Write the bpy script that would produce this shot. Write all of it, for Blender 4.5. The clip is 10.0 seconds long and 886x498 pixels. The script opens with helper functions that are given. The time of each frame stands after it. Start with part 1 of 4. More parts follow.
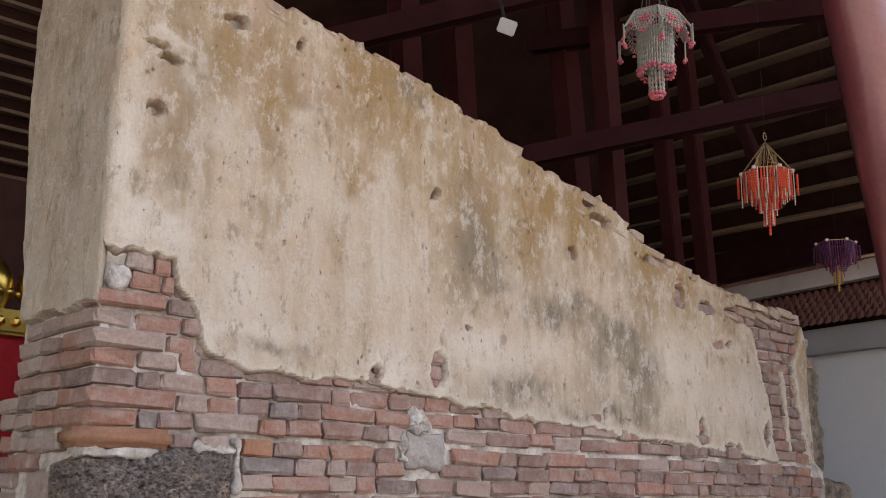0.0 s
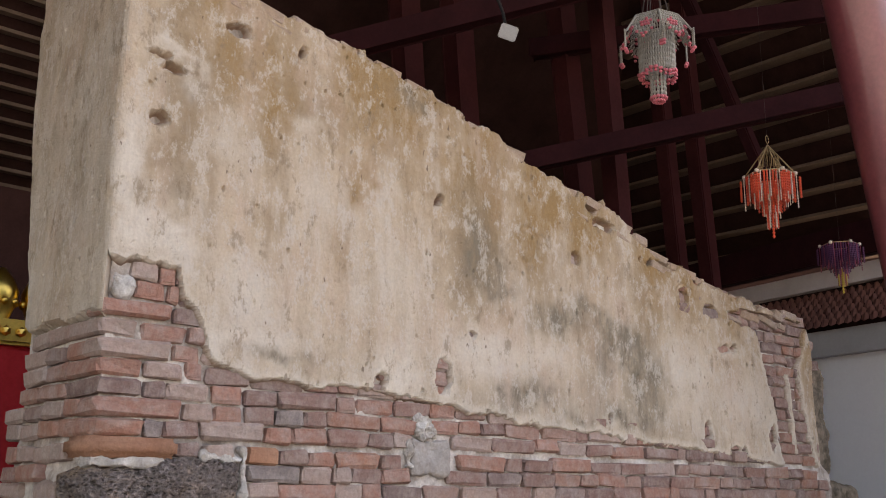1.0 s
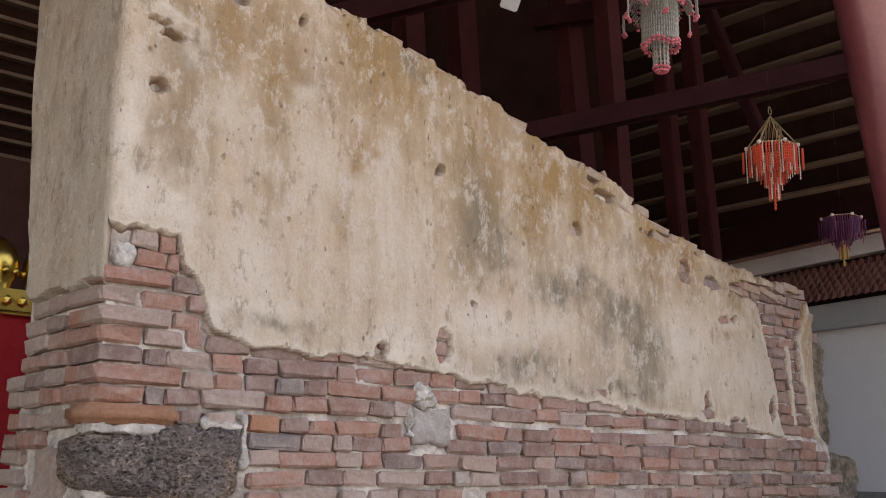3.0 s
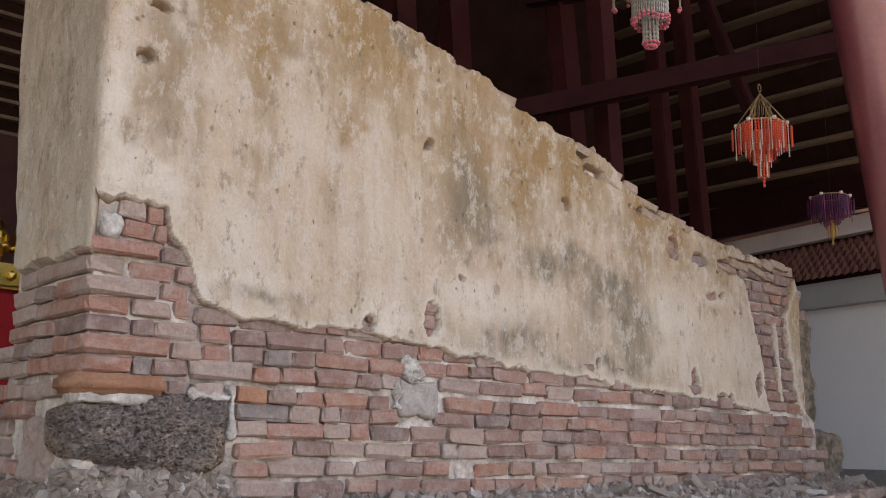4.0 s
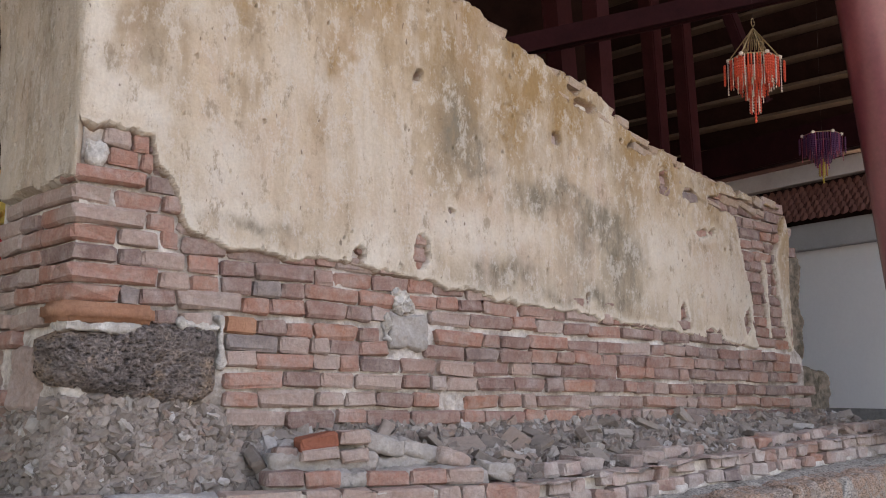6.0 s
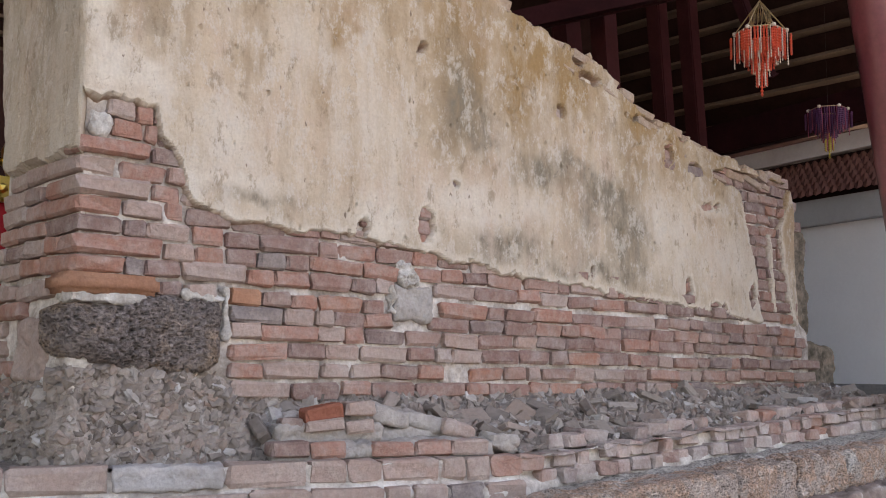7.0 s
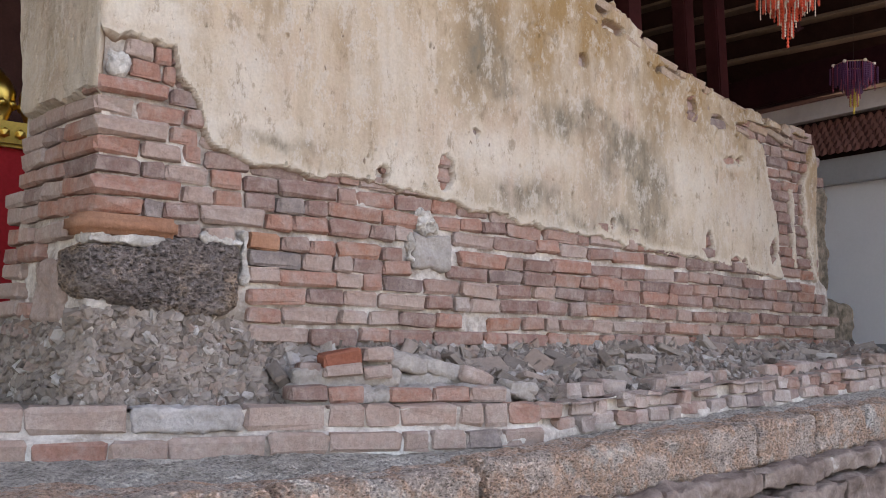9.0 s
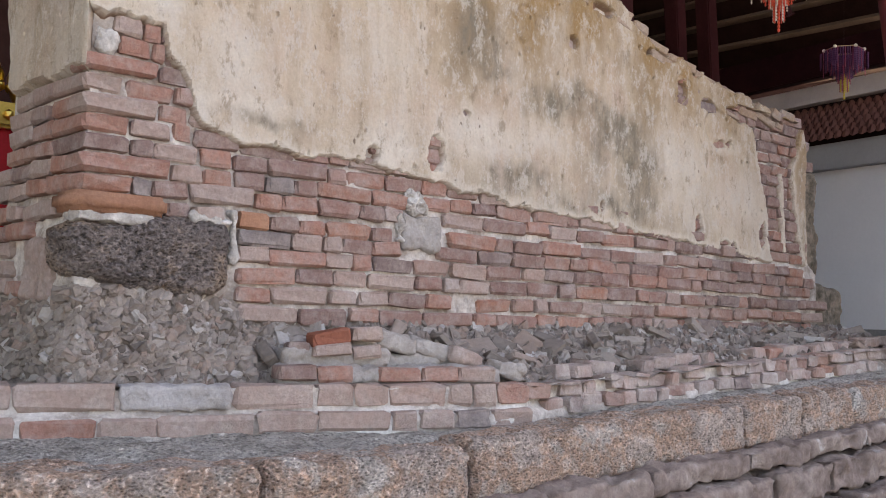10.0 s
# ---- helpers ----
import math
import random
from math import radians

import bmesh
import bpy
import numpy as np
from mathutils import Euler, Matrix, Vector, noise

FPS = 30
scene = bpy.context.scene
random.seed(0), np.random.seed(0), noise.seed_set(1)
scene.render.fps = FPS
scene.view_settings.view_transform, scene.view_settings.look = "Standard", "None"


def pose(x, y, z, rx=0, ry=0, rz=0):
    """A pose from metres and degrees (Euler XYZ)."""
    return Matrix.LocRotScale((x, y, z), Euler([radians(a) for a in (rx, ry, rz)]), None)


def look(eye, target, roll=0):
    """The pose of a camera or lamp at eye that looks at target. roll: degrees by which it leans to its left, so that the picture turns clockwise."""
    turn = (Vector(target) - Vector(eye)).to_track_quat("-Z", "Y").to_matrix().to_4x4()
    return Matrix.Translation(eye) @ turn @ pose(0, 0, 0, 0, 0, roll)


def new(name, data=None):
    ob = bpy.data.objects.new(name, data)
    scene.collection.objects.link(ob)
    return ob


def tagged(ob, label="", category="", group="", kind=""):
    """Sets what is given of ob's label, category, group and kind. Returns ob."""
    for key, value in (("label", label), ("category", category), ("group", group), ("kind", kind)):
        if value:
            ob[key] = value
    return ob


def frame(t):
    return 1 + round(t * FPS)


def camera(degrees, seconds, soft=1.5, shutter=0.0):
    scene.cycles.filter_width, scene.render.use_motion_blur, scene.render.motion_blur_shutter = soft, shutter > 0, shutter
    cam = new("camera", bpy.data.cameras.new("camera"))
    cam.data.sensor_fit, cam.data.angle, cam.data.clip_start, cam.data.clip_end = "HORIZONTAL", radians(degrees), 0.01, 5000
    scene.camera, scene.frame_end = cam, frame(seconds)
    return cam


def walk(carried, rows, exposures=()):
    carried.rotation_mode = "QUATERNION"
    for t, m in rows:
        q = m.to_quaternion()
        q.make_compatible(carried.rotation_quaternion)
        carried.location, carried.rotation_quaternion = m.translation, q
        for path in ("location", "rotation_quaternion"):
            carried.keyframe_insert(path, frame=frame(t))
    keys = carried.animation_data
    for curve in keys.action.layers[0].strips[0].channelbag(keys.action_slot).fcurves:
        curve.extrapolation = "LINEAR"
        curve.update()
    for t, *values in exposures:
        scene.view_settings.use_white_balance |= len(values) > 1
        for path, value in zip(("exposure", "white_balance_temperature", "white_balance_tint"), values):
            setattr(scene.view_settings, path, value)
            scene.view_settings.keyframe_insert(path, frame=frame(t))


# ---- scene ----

cam = camera(47.1, 10.0, soft=1.0)
# seconds, eye x y z, heading from +x, pitch, lean
ROWS = [
    (0.0, -1.559, -3.341, 1.724, 47.65, 13.37, 0.90),
    (0.5, -1.563, -3.345, 1.722, 47.59, 13.55, 0.51),
    (1.0, -1.563, -3.344, 1.727, 47.85, 13.67, 0.39),
    (1.5, -1.565, -3.333, 1.728, 47.94, 13.66, 0.32),
    (2.0, -1.560, -3.337, 1.717, 48.17, 13.35, 0.28),
    (2.5, -1.558, -3.333, 1.716, 48.09, 12.79, 0.49),
    (4.0, -1.545, -3.353, 1.678, 47.45, 11.12, 0.72),
    (4.5, -1.541, -3.355, 1.662, 47.28, 10.48, 1.11),
    (5.0, -1.537, -3.354, 1.648, 47.20, 9.63, 1.35),
    (5.5, -1.523, -3.338, 1.629, 46.97, 8.88, 0.89),
    (7.0, -1.512, -3.323, 1.588, 47.12, 7.00, 0.55),
    (7.5, -1.507, -3.308, 1.577, 47.51, 6.40, 0.83),
    (8.0, -1.504, -3.290, 1.566, 47.80, 5.76, 1.08),
    (8.5, -1.501, -3.281, 1.558, 47.92, 5.28, 1.07),
    (9.0, -1.497, -3.283, 1.540, 47.95, 4.73, 1.23),
    (9.5, -1.499, -3.286, 1.533, 47.73, 4.33, 1.55),
    (10.0, -1.494, -3.285, 1.520, 47.39, 3.94, 1.46),
]


def aim(x, y, z, h, p):
    h, p = radians(h), radians(p)
    return (x + math.cos(h) * math.cos(p), y + math.sin(h) * math.cos(p), z + math.sin(p))


walk(cam, [(t, look((x, y, z), aim(x, y, z, h, p), r)) for t, x, y, z, h, p, r in ROWS], [(0.0, 2.21, 8700, 21), (2.5, 2.21, 8700, 21), (5.5, 2.27, 8500, 20), (10.0, 2.40, 8200, 20)])

# ---- world and light ----
SUN_EL, SUN_AZ = 55.0, 20.0
world = bpy.data.worlds.new("sky")
scene.world = world
world.use_nodes = True
wn, wl = world.node_tree.nodes, world.node_tree.links
sky = wn.new("ShaderNodeTexSky")
sky.sky_type, sky.sun_disc = "NISHITA", False
sky.sun_elevation, sky.sun_rotation = radians(SUN_EL), radians(90 - SUN_AZ)
sky.air_density, sky.dust_density = 1.0, 3.0
wn["Background"].inputs[1].default_value = 0.15
wl.new(sky.outputs[0], wn["Background"].inputs[0])
sun = new("sun", bpy.data.lights.new("sun", "SUN"))
sun.data.energy, sun.data.angle, sun.data.color = 2.5, radians(0.6), (1.0, 0.95, 0.88)
el, az = radians(SUN_EL), radians(SUN_AZ)
sun.matrix_world = look((10 * math.cos(az) * math.cos(el), 10 * math.sin(az) * math.cos(el), 10 * math.sin(el)), (0, 0, 0))

# ---- materials ----


def mat(name, rough=0.8, metal=0.0, spec=0.3):
    m = bpy.data.materials.new(name)
    m.use_nodes = True
    b = m.node_tree.nodes["Principled BSDF"]
    b.inputs["Roughness"].default_value, b.inputs["Metallic"].default_value = rough, metal
    b.inputs["Specular IOR Level"].default_value = spec
    return m, m.node_tree.nodes, m.node_tree.links, b


def coords(n, l, scale=(1, 1, 1)):
    tc, mp = n.new("ShaderNodeNewGeometry"), n.new("ShaderNodeMapping")
    mp.inputs["Scale"].default_value = scale
    l.new(tc.outputs["Position"], mp.inputs["Vector"])
    return mp.outputs[0]


def tex(n, l, vec, scale, detail=6.0, rough=0.6, kind="noise"):
    if kind == "noise":
        t = n.new("ShaderNodeTexNoise")
        t.inputs["Detail"].default_value, t.inputs["Roughness"].default_value = detail, rough
        out = t.outputs[0]
    else:
        t = n.new("ShaderNodeTexVoronoi")
        out = t.outputs["Distance"]
    t.inputs["Scale"].default_value = scale
    l.new(vec, t.inputs["Vector"])
    return out


def ramp(n, l, fac, stops):
    r = n.new("ShaderNodeValToRGB")
    e = r.color_ramp.elements
    while len(e) < len(stops):
        e.new(0.5)
    for k, (p, c) in enumerate(stops):
        e[k].position = p
        e[k].color = (*c, 1) if isinstance(c, tuple) else (c, c, c, 1)
    l.new(fac, r.inputs[0])
    return r.outputs[0]


def mix(n, l, fac, a, b, mode="MIX"):
    m = n.new("ShaderNodeMix")
    m.data_type, m.blend_type = "RGBA", mode
    for sock, v in ((m.inputs[0], fac), (m.inputs[6], a), (m.inputs[7], b)):
        if isinstance(v, (int, float)):
            sock.default_value = v
        elif isinstance(v, tuple):
            sock.default_value = (*v, 1)
        else:
            l.new(v, sock)
    return m.outputs[2]


def bump(n, l, b, height, strength, dist=0.01):
    k = n.new("ShaderNodeBump")
    k.inputs["Strength"].default_value, k.inputs["Distance"].default_value = strength, dist
    l.new(height, k.inputs["Height"])
    l.new(k.outputs[0], b.inputs["Normal"])


def plaster_material():
    m, n, l, b = mat("old_lime_plaster", 0.92, 0, 0.15)
    v = coords(n, l)
    c = ramp(n, l, tex(n, l, v, 2.2, 7, 0.6), [(0.34, (0.35, 0.26, 0.17)), (0.44, (0.50, 0.39, 0.275)), (0.53, (0.60, 0.485, 0.36)), (0.66, (0.52, 0.38, 0.27))])
    streak = tex(n, l, coords(n, l, (1, 1, 0.10)), 8.0, 6, 0.6)
    c = mix(n, l, ramp(n, l, streak, [(0.45, 0.0), (0.66, 0.6)]), c, (0.35, 0.25, 0.16))
    wash = tex(n, l, coords(n, l, (1, 1, 0.22)), 6.0, 8, 0.7)
    c = mix(n, l, ramp(n, l, wash, [(0.50, 0.0), (0.64, 0.6)]), c, (0.65, 0.575, 0.49))
    pink = ramp(n, l, tex(n, l, coords(n, l, (1, 1, 0.5)), 3.1, 4), [(0.52, 0.0), (0.66, 0.5)])
    c = mix(n, l, pink, c, (0.56, 0.40, 0.31))
    wear_tone = n.new("ShaderNodeAttribute")
    wear_tone.attribute_name = "wear_tone"
    s = n.new("ShaderNodeSeparateColor")
    l.new(wear_tone.outputs["Color"], s.inputs[0])
    fine = tex(n, l, coords(n, l, (1, 1, 0.45)), 11, 9, 0.72)

    def masked(src, lo, hi):
        k = n.new("ShaderNodeMath")
        k.operation = "MULTIPLY"
        l.new(src, k.inputs[0])
        l.new(ramp(n, l, fine, [(lo, 0.0), (hi, 1.0)]), k.inputs[1])
        return k.outputs[0]
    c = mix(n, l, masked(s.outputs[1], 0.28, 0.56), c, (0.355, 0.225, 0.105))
    c = mix(n, l, masked(s.outputs[2], 0.15, 0.50), c, (0.70, 0.625, 0.525))
    c = mix(n, l, masked(s.outputs[0], 0.30, 0.60), c, (0.23, 0.195, 0.145))
    scuff = ramp(n, l, tex(n, l, coords(n, l, (1, 1, 0.6)), 12, 10, 0.82), [(0.52, 0.0), (0.57, 0.6)])
    c = mix(n, l, scuff, c, (0.64, 0.575, 0.495))
    dark = ramp(n, l, tex(n, l, coords(n, l, (1, 1, 0.5)), 13, 10, 0.80), [(0.55, 0.0), (0.62, 0.65)])
    c = mix(n, l, dark, c, (0.29, 0.215, 0.145))
    nick = ramp(n, l, tex(n, l, coords(n, l, (1, 1, 0.42)), 40, 2, 0.5), [(0.735, 0.0), (0.765, 0.8)])
    c = mix(n, l, nick, c, (0.17, 0.12, 0.09))
    c = mix(n, l, masked(wear_tone.outputs["Alpha"], 0.2, 0.45), c, (0.33, 0.22, 0.16))
    grit = tex(n, l, v, 80, 5, 0.7)
    c = mix(n, l, 0.22, c, ramp(n, l, grit, [(0.3, 0.35), (0.7, 1.0)]), "MULTIPLY")
    l.new(c, b.inputs["Base Color"])
    h = mix(n, l, 0.2, tex(n, l, v, 14, 8, 0.7), grit)
    bump(n, l, b, h, 1.0, 0.018)
    return m


def step(a, b, x):
    t = min(1.0, max(0.0, (x - a) / (b - a)))
    return t * t * (3 - 2 * t)


def brick_material(name, dusty=0.4, base=None):
    m, n, l, b = mat(name, 0.9, 0, 0.2)
    v = coords(n, l)
    oi = n.new("ShaderNodeObjectInfo")
    isl = n.new("ShaderNodeNewGeometry")
    add = n.new("ShaderNodeMath")
    add.operation = "FRACT"
    sm = n.new("ShaderNodeMath")
    l.new(oi.outputs["Random"], sm.inputs[0])
    l.new(isl.outputs["Random Per Island"], sm.inputs[1])
    l.new(sm.outputs[0], add.inputs[0])
    c = ramp(n, l, add.outputs[0], [(0.0, (0.24, 0.15, 0.13)), (0.18, (0.38, 0.22, 0.18)), (0.34, (0.30, 0.205, 0.18)), (0.5, (0.45, 0.235, 0.175)), (0.64, (0.42, 0.28, 0.235)), (0.78, (0.46, 0.225, 0.155)), (0.86, (0.22, 0.185, 0.18)), (0.93, (0.35, 0.205, 0.17)), (1.0, (0.46, 0.34, 0.29))])
    if base:
        c = mix(n, l, 0.8, c, base)
    c = mix(n, l, ramp(n, l, tex(n, l, v, 16, 8, 0.7), [(0.44, 0.0), (0.72, 0.7)]), c, (0.52, 0.43, 0.375))
    dust = ramp(n, l, tex(n, l, v, 5.5, 6, 0.65), [(0.5 - 0.25 * step(0.6, 1.0, dusty), 0.0), (0.70, dusty)])
    c = mix(n, l, dust, c, (0.60, 0.54, 0.50))
    c = mix(n, l, 0.45, c, ramp(n, l, tex(n, l, v, 60, 6, 0.75), [(0.3, 0.3), (0.65, 1.0)]), "MULTIPLY")
    l.new(c, b.inputs["Base Color"])
    bump(n, l, b, mix(n, l, 0.5, tex(n, l, v, 55, 8, 0.75), tex(n, l, v, 18, 5, 0.6)), 1.0, 0.020)
    return m


def stony(name, stops, scale=7.0, grain=70.0, strength=0.8, rough=0.93, pits=None, dist=0.01, soft=0.4):
    m, n, l, b = mat(name, rough, 0, 0.15)
    v = coords(n, l)
    c = ramp(n, l, tex(n, l, v, scale, 8, 0.65), stops)
    g = tex(n, l, v, grain, 6, 0.7)
    c = mix(n, l, soft, c, ramp(n, l, g, [(0.3, 0.35), (0.65, 1.0)]), "MULTIPLY")
    h = g
    if pits:
        wob = n.new("ShaderNodeTexNoise")
        wob.inputs["Scale"].default_value, wob.inputs["Detail"].default_value = 30.0, 3.0
        l.new(v, wob.inputs["Vector"])
        warp = n.new("ShaderNodeVectorMath")
        warp.operation = "MULTIPLY_ADD"
        warp.inputs[1].default_value = (0.022, 0.022, 0.014)
        l.new(wob.outputs["Color"], warp.inputs[0])
        l.new(coords(n, l, (0.8, 0.8, 1.35)), warp.inputs[2])
        p = ramp(n, l, tex(n, l, warp.outputs[0], pits, kind="voronoi"), [(0.10, 0.10), (0.32, 0.65), (0.60, 1.0)])
        p = mix(n, l, 0.6, p, ramp(n, l, tex(n, l, v, 95, 6, 0.8), [(0.38, 0.25), (0.54, 1.0)]), "MULTIPLY")
        grow = ramp(n, l, tex(n, l, v, 14, 5, 0.7), [(0.34, 0.35), (0.52, 1.0)])
        p = mix(n, l, grow, (1.0, 1.0, 1.0), p)
        c = mix(n, l, 0.75, c, p, "MULTIPLY")
        h = mix(n, l, 0.75, g, p)
    l.new(c, b.inputs["Base Color"])
    bump(n, l, b, h, strength, dist)
    return m


def wood(name, c1, c2, rough=0.55, spec=0.08):
    m, n, l, b = mat(name, rough, 0, spec)
    v = coords(n, l)
    c = ramp(n, l, tex(n, l, v, 3.0, 8, 0.65), [(0.3, c1), (0.7, c2)])
    c = mix(n, l, 0.3, c, ramp(n, l, tex(n, l, v, 40, 4), [(0.3, 0.4), (0.7, 1.0)]), "MULTIPLY")
    l.new(c, b.inputs["Base Color"])
    bump(n, l, b, tex(n, l, v, 30, 5), 0.15, 0.004)
    return m


PLASTER = plaster_material()
BRICK = brick_material("old_brick", 0.35)
BRICK_PALE = brick_material("dusty_brick", 0.95)
MORTAR = stony("lime_mortar", [(0.34, (0.26, 0.215, 0.185)), (0.46, (0.44, 0.38, 0.33)), (0.54, (0.66, 0.60, 0.54)), (0.64, (0.82, 0.78, 0.72))], 5, 60)
RUBBLE = stony("earthy_rubble", [(0.3, (0.24, 0.20, 0.17)), (0.52, (0.36, 0.30, 0.26)), (0.72, (0.50, 0.45, 0.41))], 11, 60, 1.0)
def shard_material():
    m, n, l, b = mat("rubble_stones", 0.95, 0, 0.1)
    v = coords(n, l)
    g = n.new("ShaderNodeNewGeometry")
    c = ramp(n, l, g.outputs["Random Per Island"], [(0.0, (0.11, 0.09, 0.078)), (0.3, (0.26, 0.215, 0.185)), (0.55, (0.38, 0.33, 0.29)), (0.75, (0.36, 0.25, 0.20)), (0.9, (0.46, 0.42, 0.38)), (1.0, (0.66, 0.63, 0.60))])
    c = mix(n, l, 0.5, c, ramp(n, l, tex(n, l, v, 50, 6, 0.7), [(0.3, 0.35), (0.65, 1.0)]), "MULTIPLY")
    c = mix(n, l, ramp(n, l, tex(n, l, v, 8, 5), [(0.38, 0.15), (0.6, 0.6)]), c, (0.33, 0.28, 0.245))
    l.new(c, b.inputs["Base Color"])
    bump(n, l, b, tex(n, l, v, 60, 8, 0.75), 0.8, 0.01)
    return m


SHARDS = shard_material()
CEMENT = stony("grey_cement", [(0.3, (0.36, 0.33, 0.31)), (0.5, (0.48, 0.45, 0.43)), (0.7, (0.62, 0.59, 0.57))], 6, 80)
REPAIR = stony("repair_stone", [(0.3, (0.36, 0.32, 0.29)), (0.7, (0.50, 0.46, 0.42))], 9, 70)
MOSSY = stony("mossy_masonry", [(0.32, (0.09, 0.08, 0.055)), (0.46, (0.18, 0.145, 0.11)), (0.58, (0.30, 0.24, 0.185)), (0.70, (0.36, 0.24, 0.18))], 12, 50, 1.0)
BED = stony("gritty_cement_bed", [(0.32, (0.40, 0.355, 0.31)), (0.46, (0.66, 0.60, 0.53)), (0.66, (0.84, 0.79, 0.72))], 11, 60, 1.0, pits=70, dist=0.022, soft=0.35)
LIME = stony("white_lime", [(0.3, (0.38, 0.34, 0.30)), (0.52, (0.54, 0.50, 0.45)), (0.66, (0.74, 0.71, 0.66))], 16, 80)
LATERITE_DARK = stony("dark_laterite", [(0.36, (0.31, 0.26, 0.24)), (0.48, (0.42, 0.345, 0.31)), (0.58, (0.58, 0.42, 0.31))], 4, 45, 1.0, pits=62, dist=0.03)
LATERITE = stony("brown_laterite", [(0.28, (0.62, 0.50, 0.43)), (0.44, (0.80, 0.66, 0.57)), (0.52, (0.80, 0.54, 0.40)), (0.60, (0.82, 0.70, 0.61)), (0.72, (0.90, 0.85, 0.79))], 5, 50, 1.0, pits=84, dist=0.024)
STONE = stony("weathered_stone", [(0.34, (0.18, 0.135, 0.115)), (0.5, (0.29, 0.225, 0.195)), (0.62, (0.38, 0.31, 0.27)), (0.72, (0.62, 0.58, 0.54))], 7, 50, 1.0)
FLOOR = stony("floor_cement", [(0.3, (0.15, 0.145, 0.14)), (0.7, (0.22, 0.215, 0.21))], 2, 40, 0.3)
GROUND = stony("pale_ground", [(0.3, (0.20, 0.19, 0.17)), (0.7, (0.30, 0.29, 0.27))], 1, 20, 0.4)
WHITE = stony("white_wall_paint", [(0.3, (0.80, 0.80, 0.83)), (0.7, (0.86, 0.86, 0.88))], 1.2, 30, 0.1, 0.7, soft=0.06)
GREYPAINT = stony("grey_beam_paint", [(0.3, (0.40, 0.40, 0.41)), (0.7, (0.47, 0.47, 0.48))], 1.5, 30, 0.1, 0.7, soft=0.12)
PALEBEAM = stony("pale_pink_beam", [(0.3, (0.58, 0.49, 0.47)), (0.7, (0.72, 0.65, 0.62))], 2, 30, 0.1, 0.7, soft=0.12)
DADO = stony("grey_dado", [(0.3, (0.24, 0.23, 0.23)), (0.7, (0.33, 0.32, 0.32))], 2, 30, 0.2)
# one red timber paint twice: beams coloured as in shade, posts as lit
RED = wood("shaded_red_timber", (0.025, 0.0065, 0.008), (0.042, 0.011, 0.013), 0.7)
POST = wood("lit_red_timber", (0.042, 0.011, 0.012), (0.068, 0.018, 0.019), 0.6)
COLUMN = wood("glossy_red_column_paint", (0.21, 0.052, 0.062), (0.28, 0.078, 0.09), 0.28, 0.6)
cb = COLUMN.node_tree.nodes["Principled BSDF"]
cb.inputs["Coat Weight"].default_value, cb.inputs["Coat Roughness"].default_value = 0.7, 0.16
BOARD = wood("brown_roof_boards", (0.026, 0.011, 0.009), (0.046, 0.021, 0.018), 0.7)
SLAT = wood("light_roof_battens", (0.105, 0.07, 0.052), (0.16, 0.11, 0.08), 0.7)
TILE = wood("dull_red_roof_tile", (0.17, 0.075, 0.065), (0.26, 0.12, 0.10), 0.7)
CLOTH = wood("red_altar_cloth", (0.35, 0.02, 0.025), (0.45, 0.03, 0.035), 0.8)
DARKWOOD = wood("dark_wall_boards", (0.045, 0.018, 0.016), (0.075, 0.032, 0.027), 0.7)


def plain(name, col, rough=0.5, metal=0.0):
    m, n, l, b = mat(name, rough, metal, 0.5)
    c = mix(n, l, 0.35, col, ramp(n, l, tex(n, l, coords(n, l), 60, 3), [(0.3, 0.55), (0.7, 1.0)]), "MULTIPLY")
    l.new(c, b.inputs["Base Color"])
    return m


GOLD = plain("gilding", (0.80, 0.52, 0.12), 0.3, 1.0)
PEARL = plain("pearly_beads", (0.30, 0.285, 0.24), 0.35)
PINK = plain("pink_beads", (0.58, 0.13, 0.16), 0.35)
ORANGE = plain("orange_red_beads", (0.72, 0.09, 0.04), 0.4)
CLEAR = plain("clear_beads", (0.70, 0.60, 0.48), 0.25)
PURPLE = plain("purple_beads", (0.085, 0.025, 0.075), 0.4)
MAGENTA = plain("magenta_beads", (0.28, 0.05, 0.09), 0.4)
YELLOW = plain("yellow_beads", (0.55, 0.40, 0.06), 0.4)
WIRE = plain("brass_wire", (0.40, 0.28, 0.14), 0.4, 0.6)
STRING = plain("dull_string", (0.05, 0.035, 0.03), 0.8)
LAMPGREY = plain("lamp_housing", (0.55, 0.56, 0.56), 0.4)
BLACK = plain("black_cable", (0.02, 0.02, 0.02), 0.6)

# ---- mesh helpers ----
rnd = random.Random(7)


def part(name, bm, material, parent=None, label=""):
    me = bpy.data.meshes.new(name)
    bm.to_mesh(me)
    bm.free()
    me.materials.append(material)
    ob = new(name, me)
    ob.parent = parent
    if label:
        ob["label"] = label
    return ob


def thing(name, label, category, group="", kind="", at=(0, 0, 0)):
    ob = new(name)
    ob.location = at
    ob.empty_display_size = 0.05
    return tagged(ob, label, category, group, kind)


def box(bm, lo, hi, m=None, bevel=0.0):
    r = bmesh.ops.create_cube(bm, size=1.0)["verts"]
    c, s = [(a + b) / 2 for a, b in zip(lo, hi)], [b - a for a, b in zip(lo, hi)]
    for v in r:
        v.co = Vector([v.co[k] * s[k] + c[k] for k in range(3)])
        if m:
            v.co = m @ v.co
    if bevel:
        es = {e for v in r for e in v.link_edges}
        bmesh.ops.bevel(bm, geom=list(es), offset=bevel, segments=2, affect="EDGES")


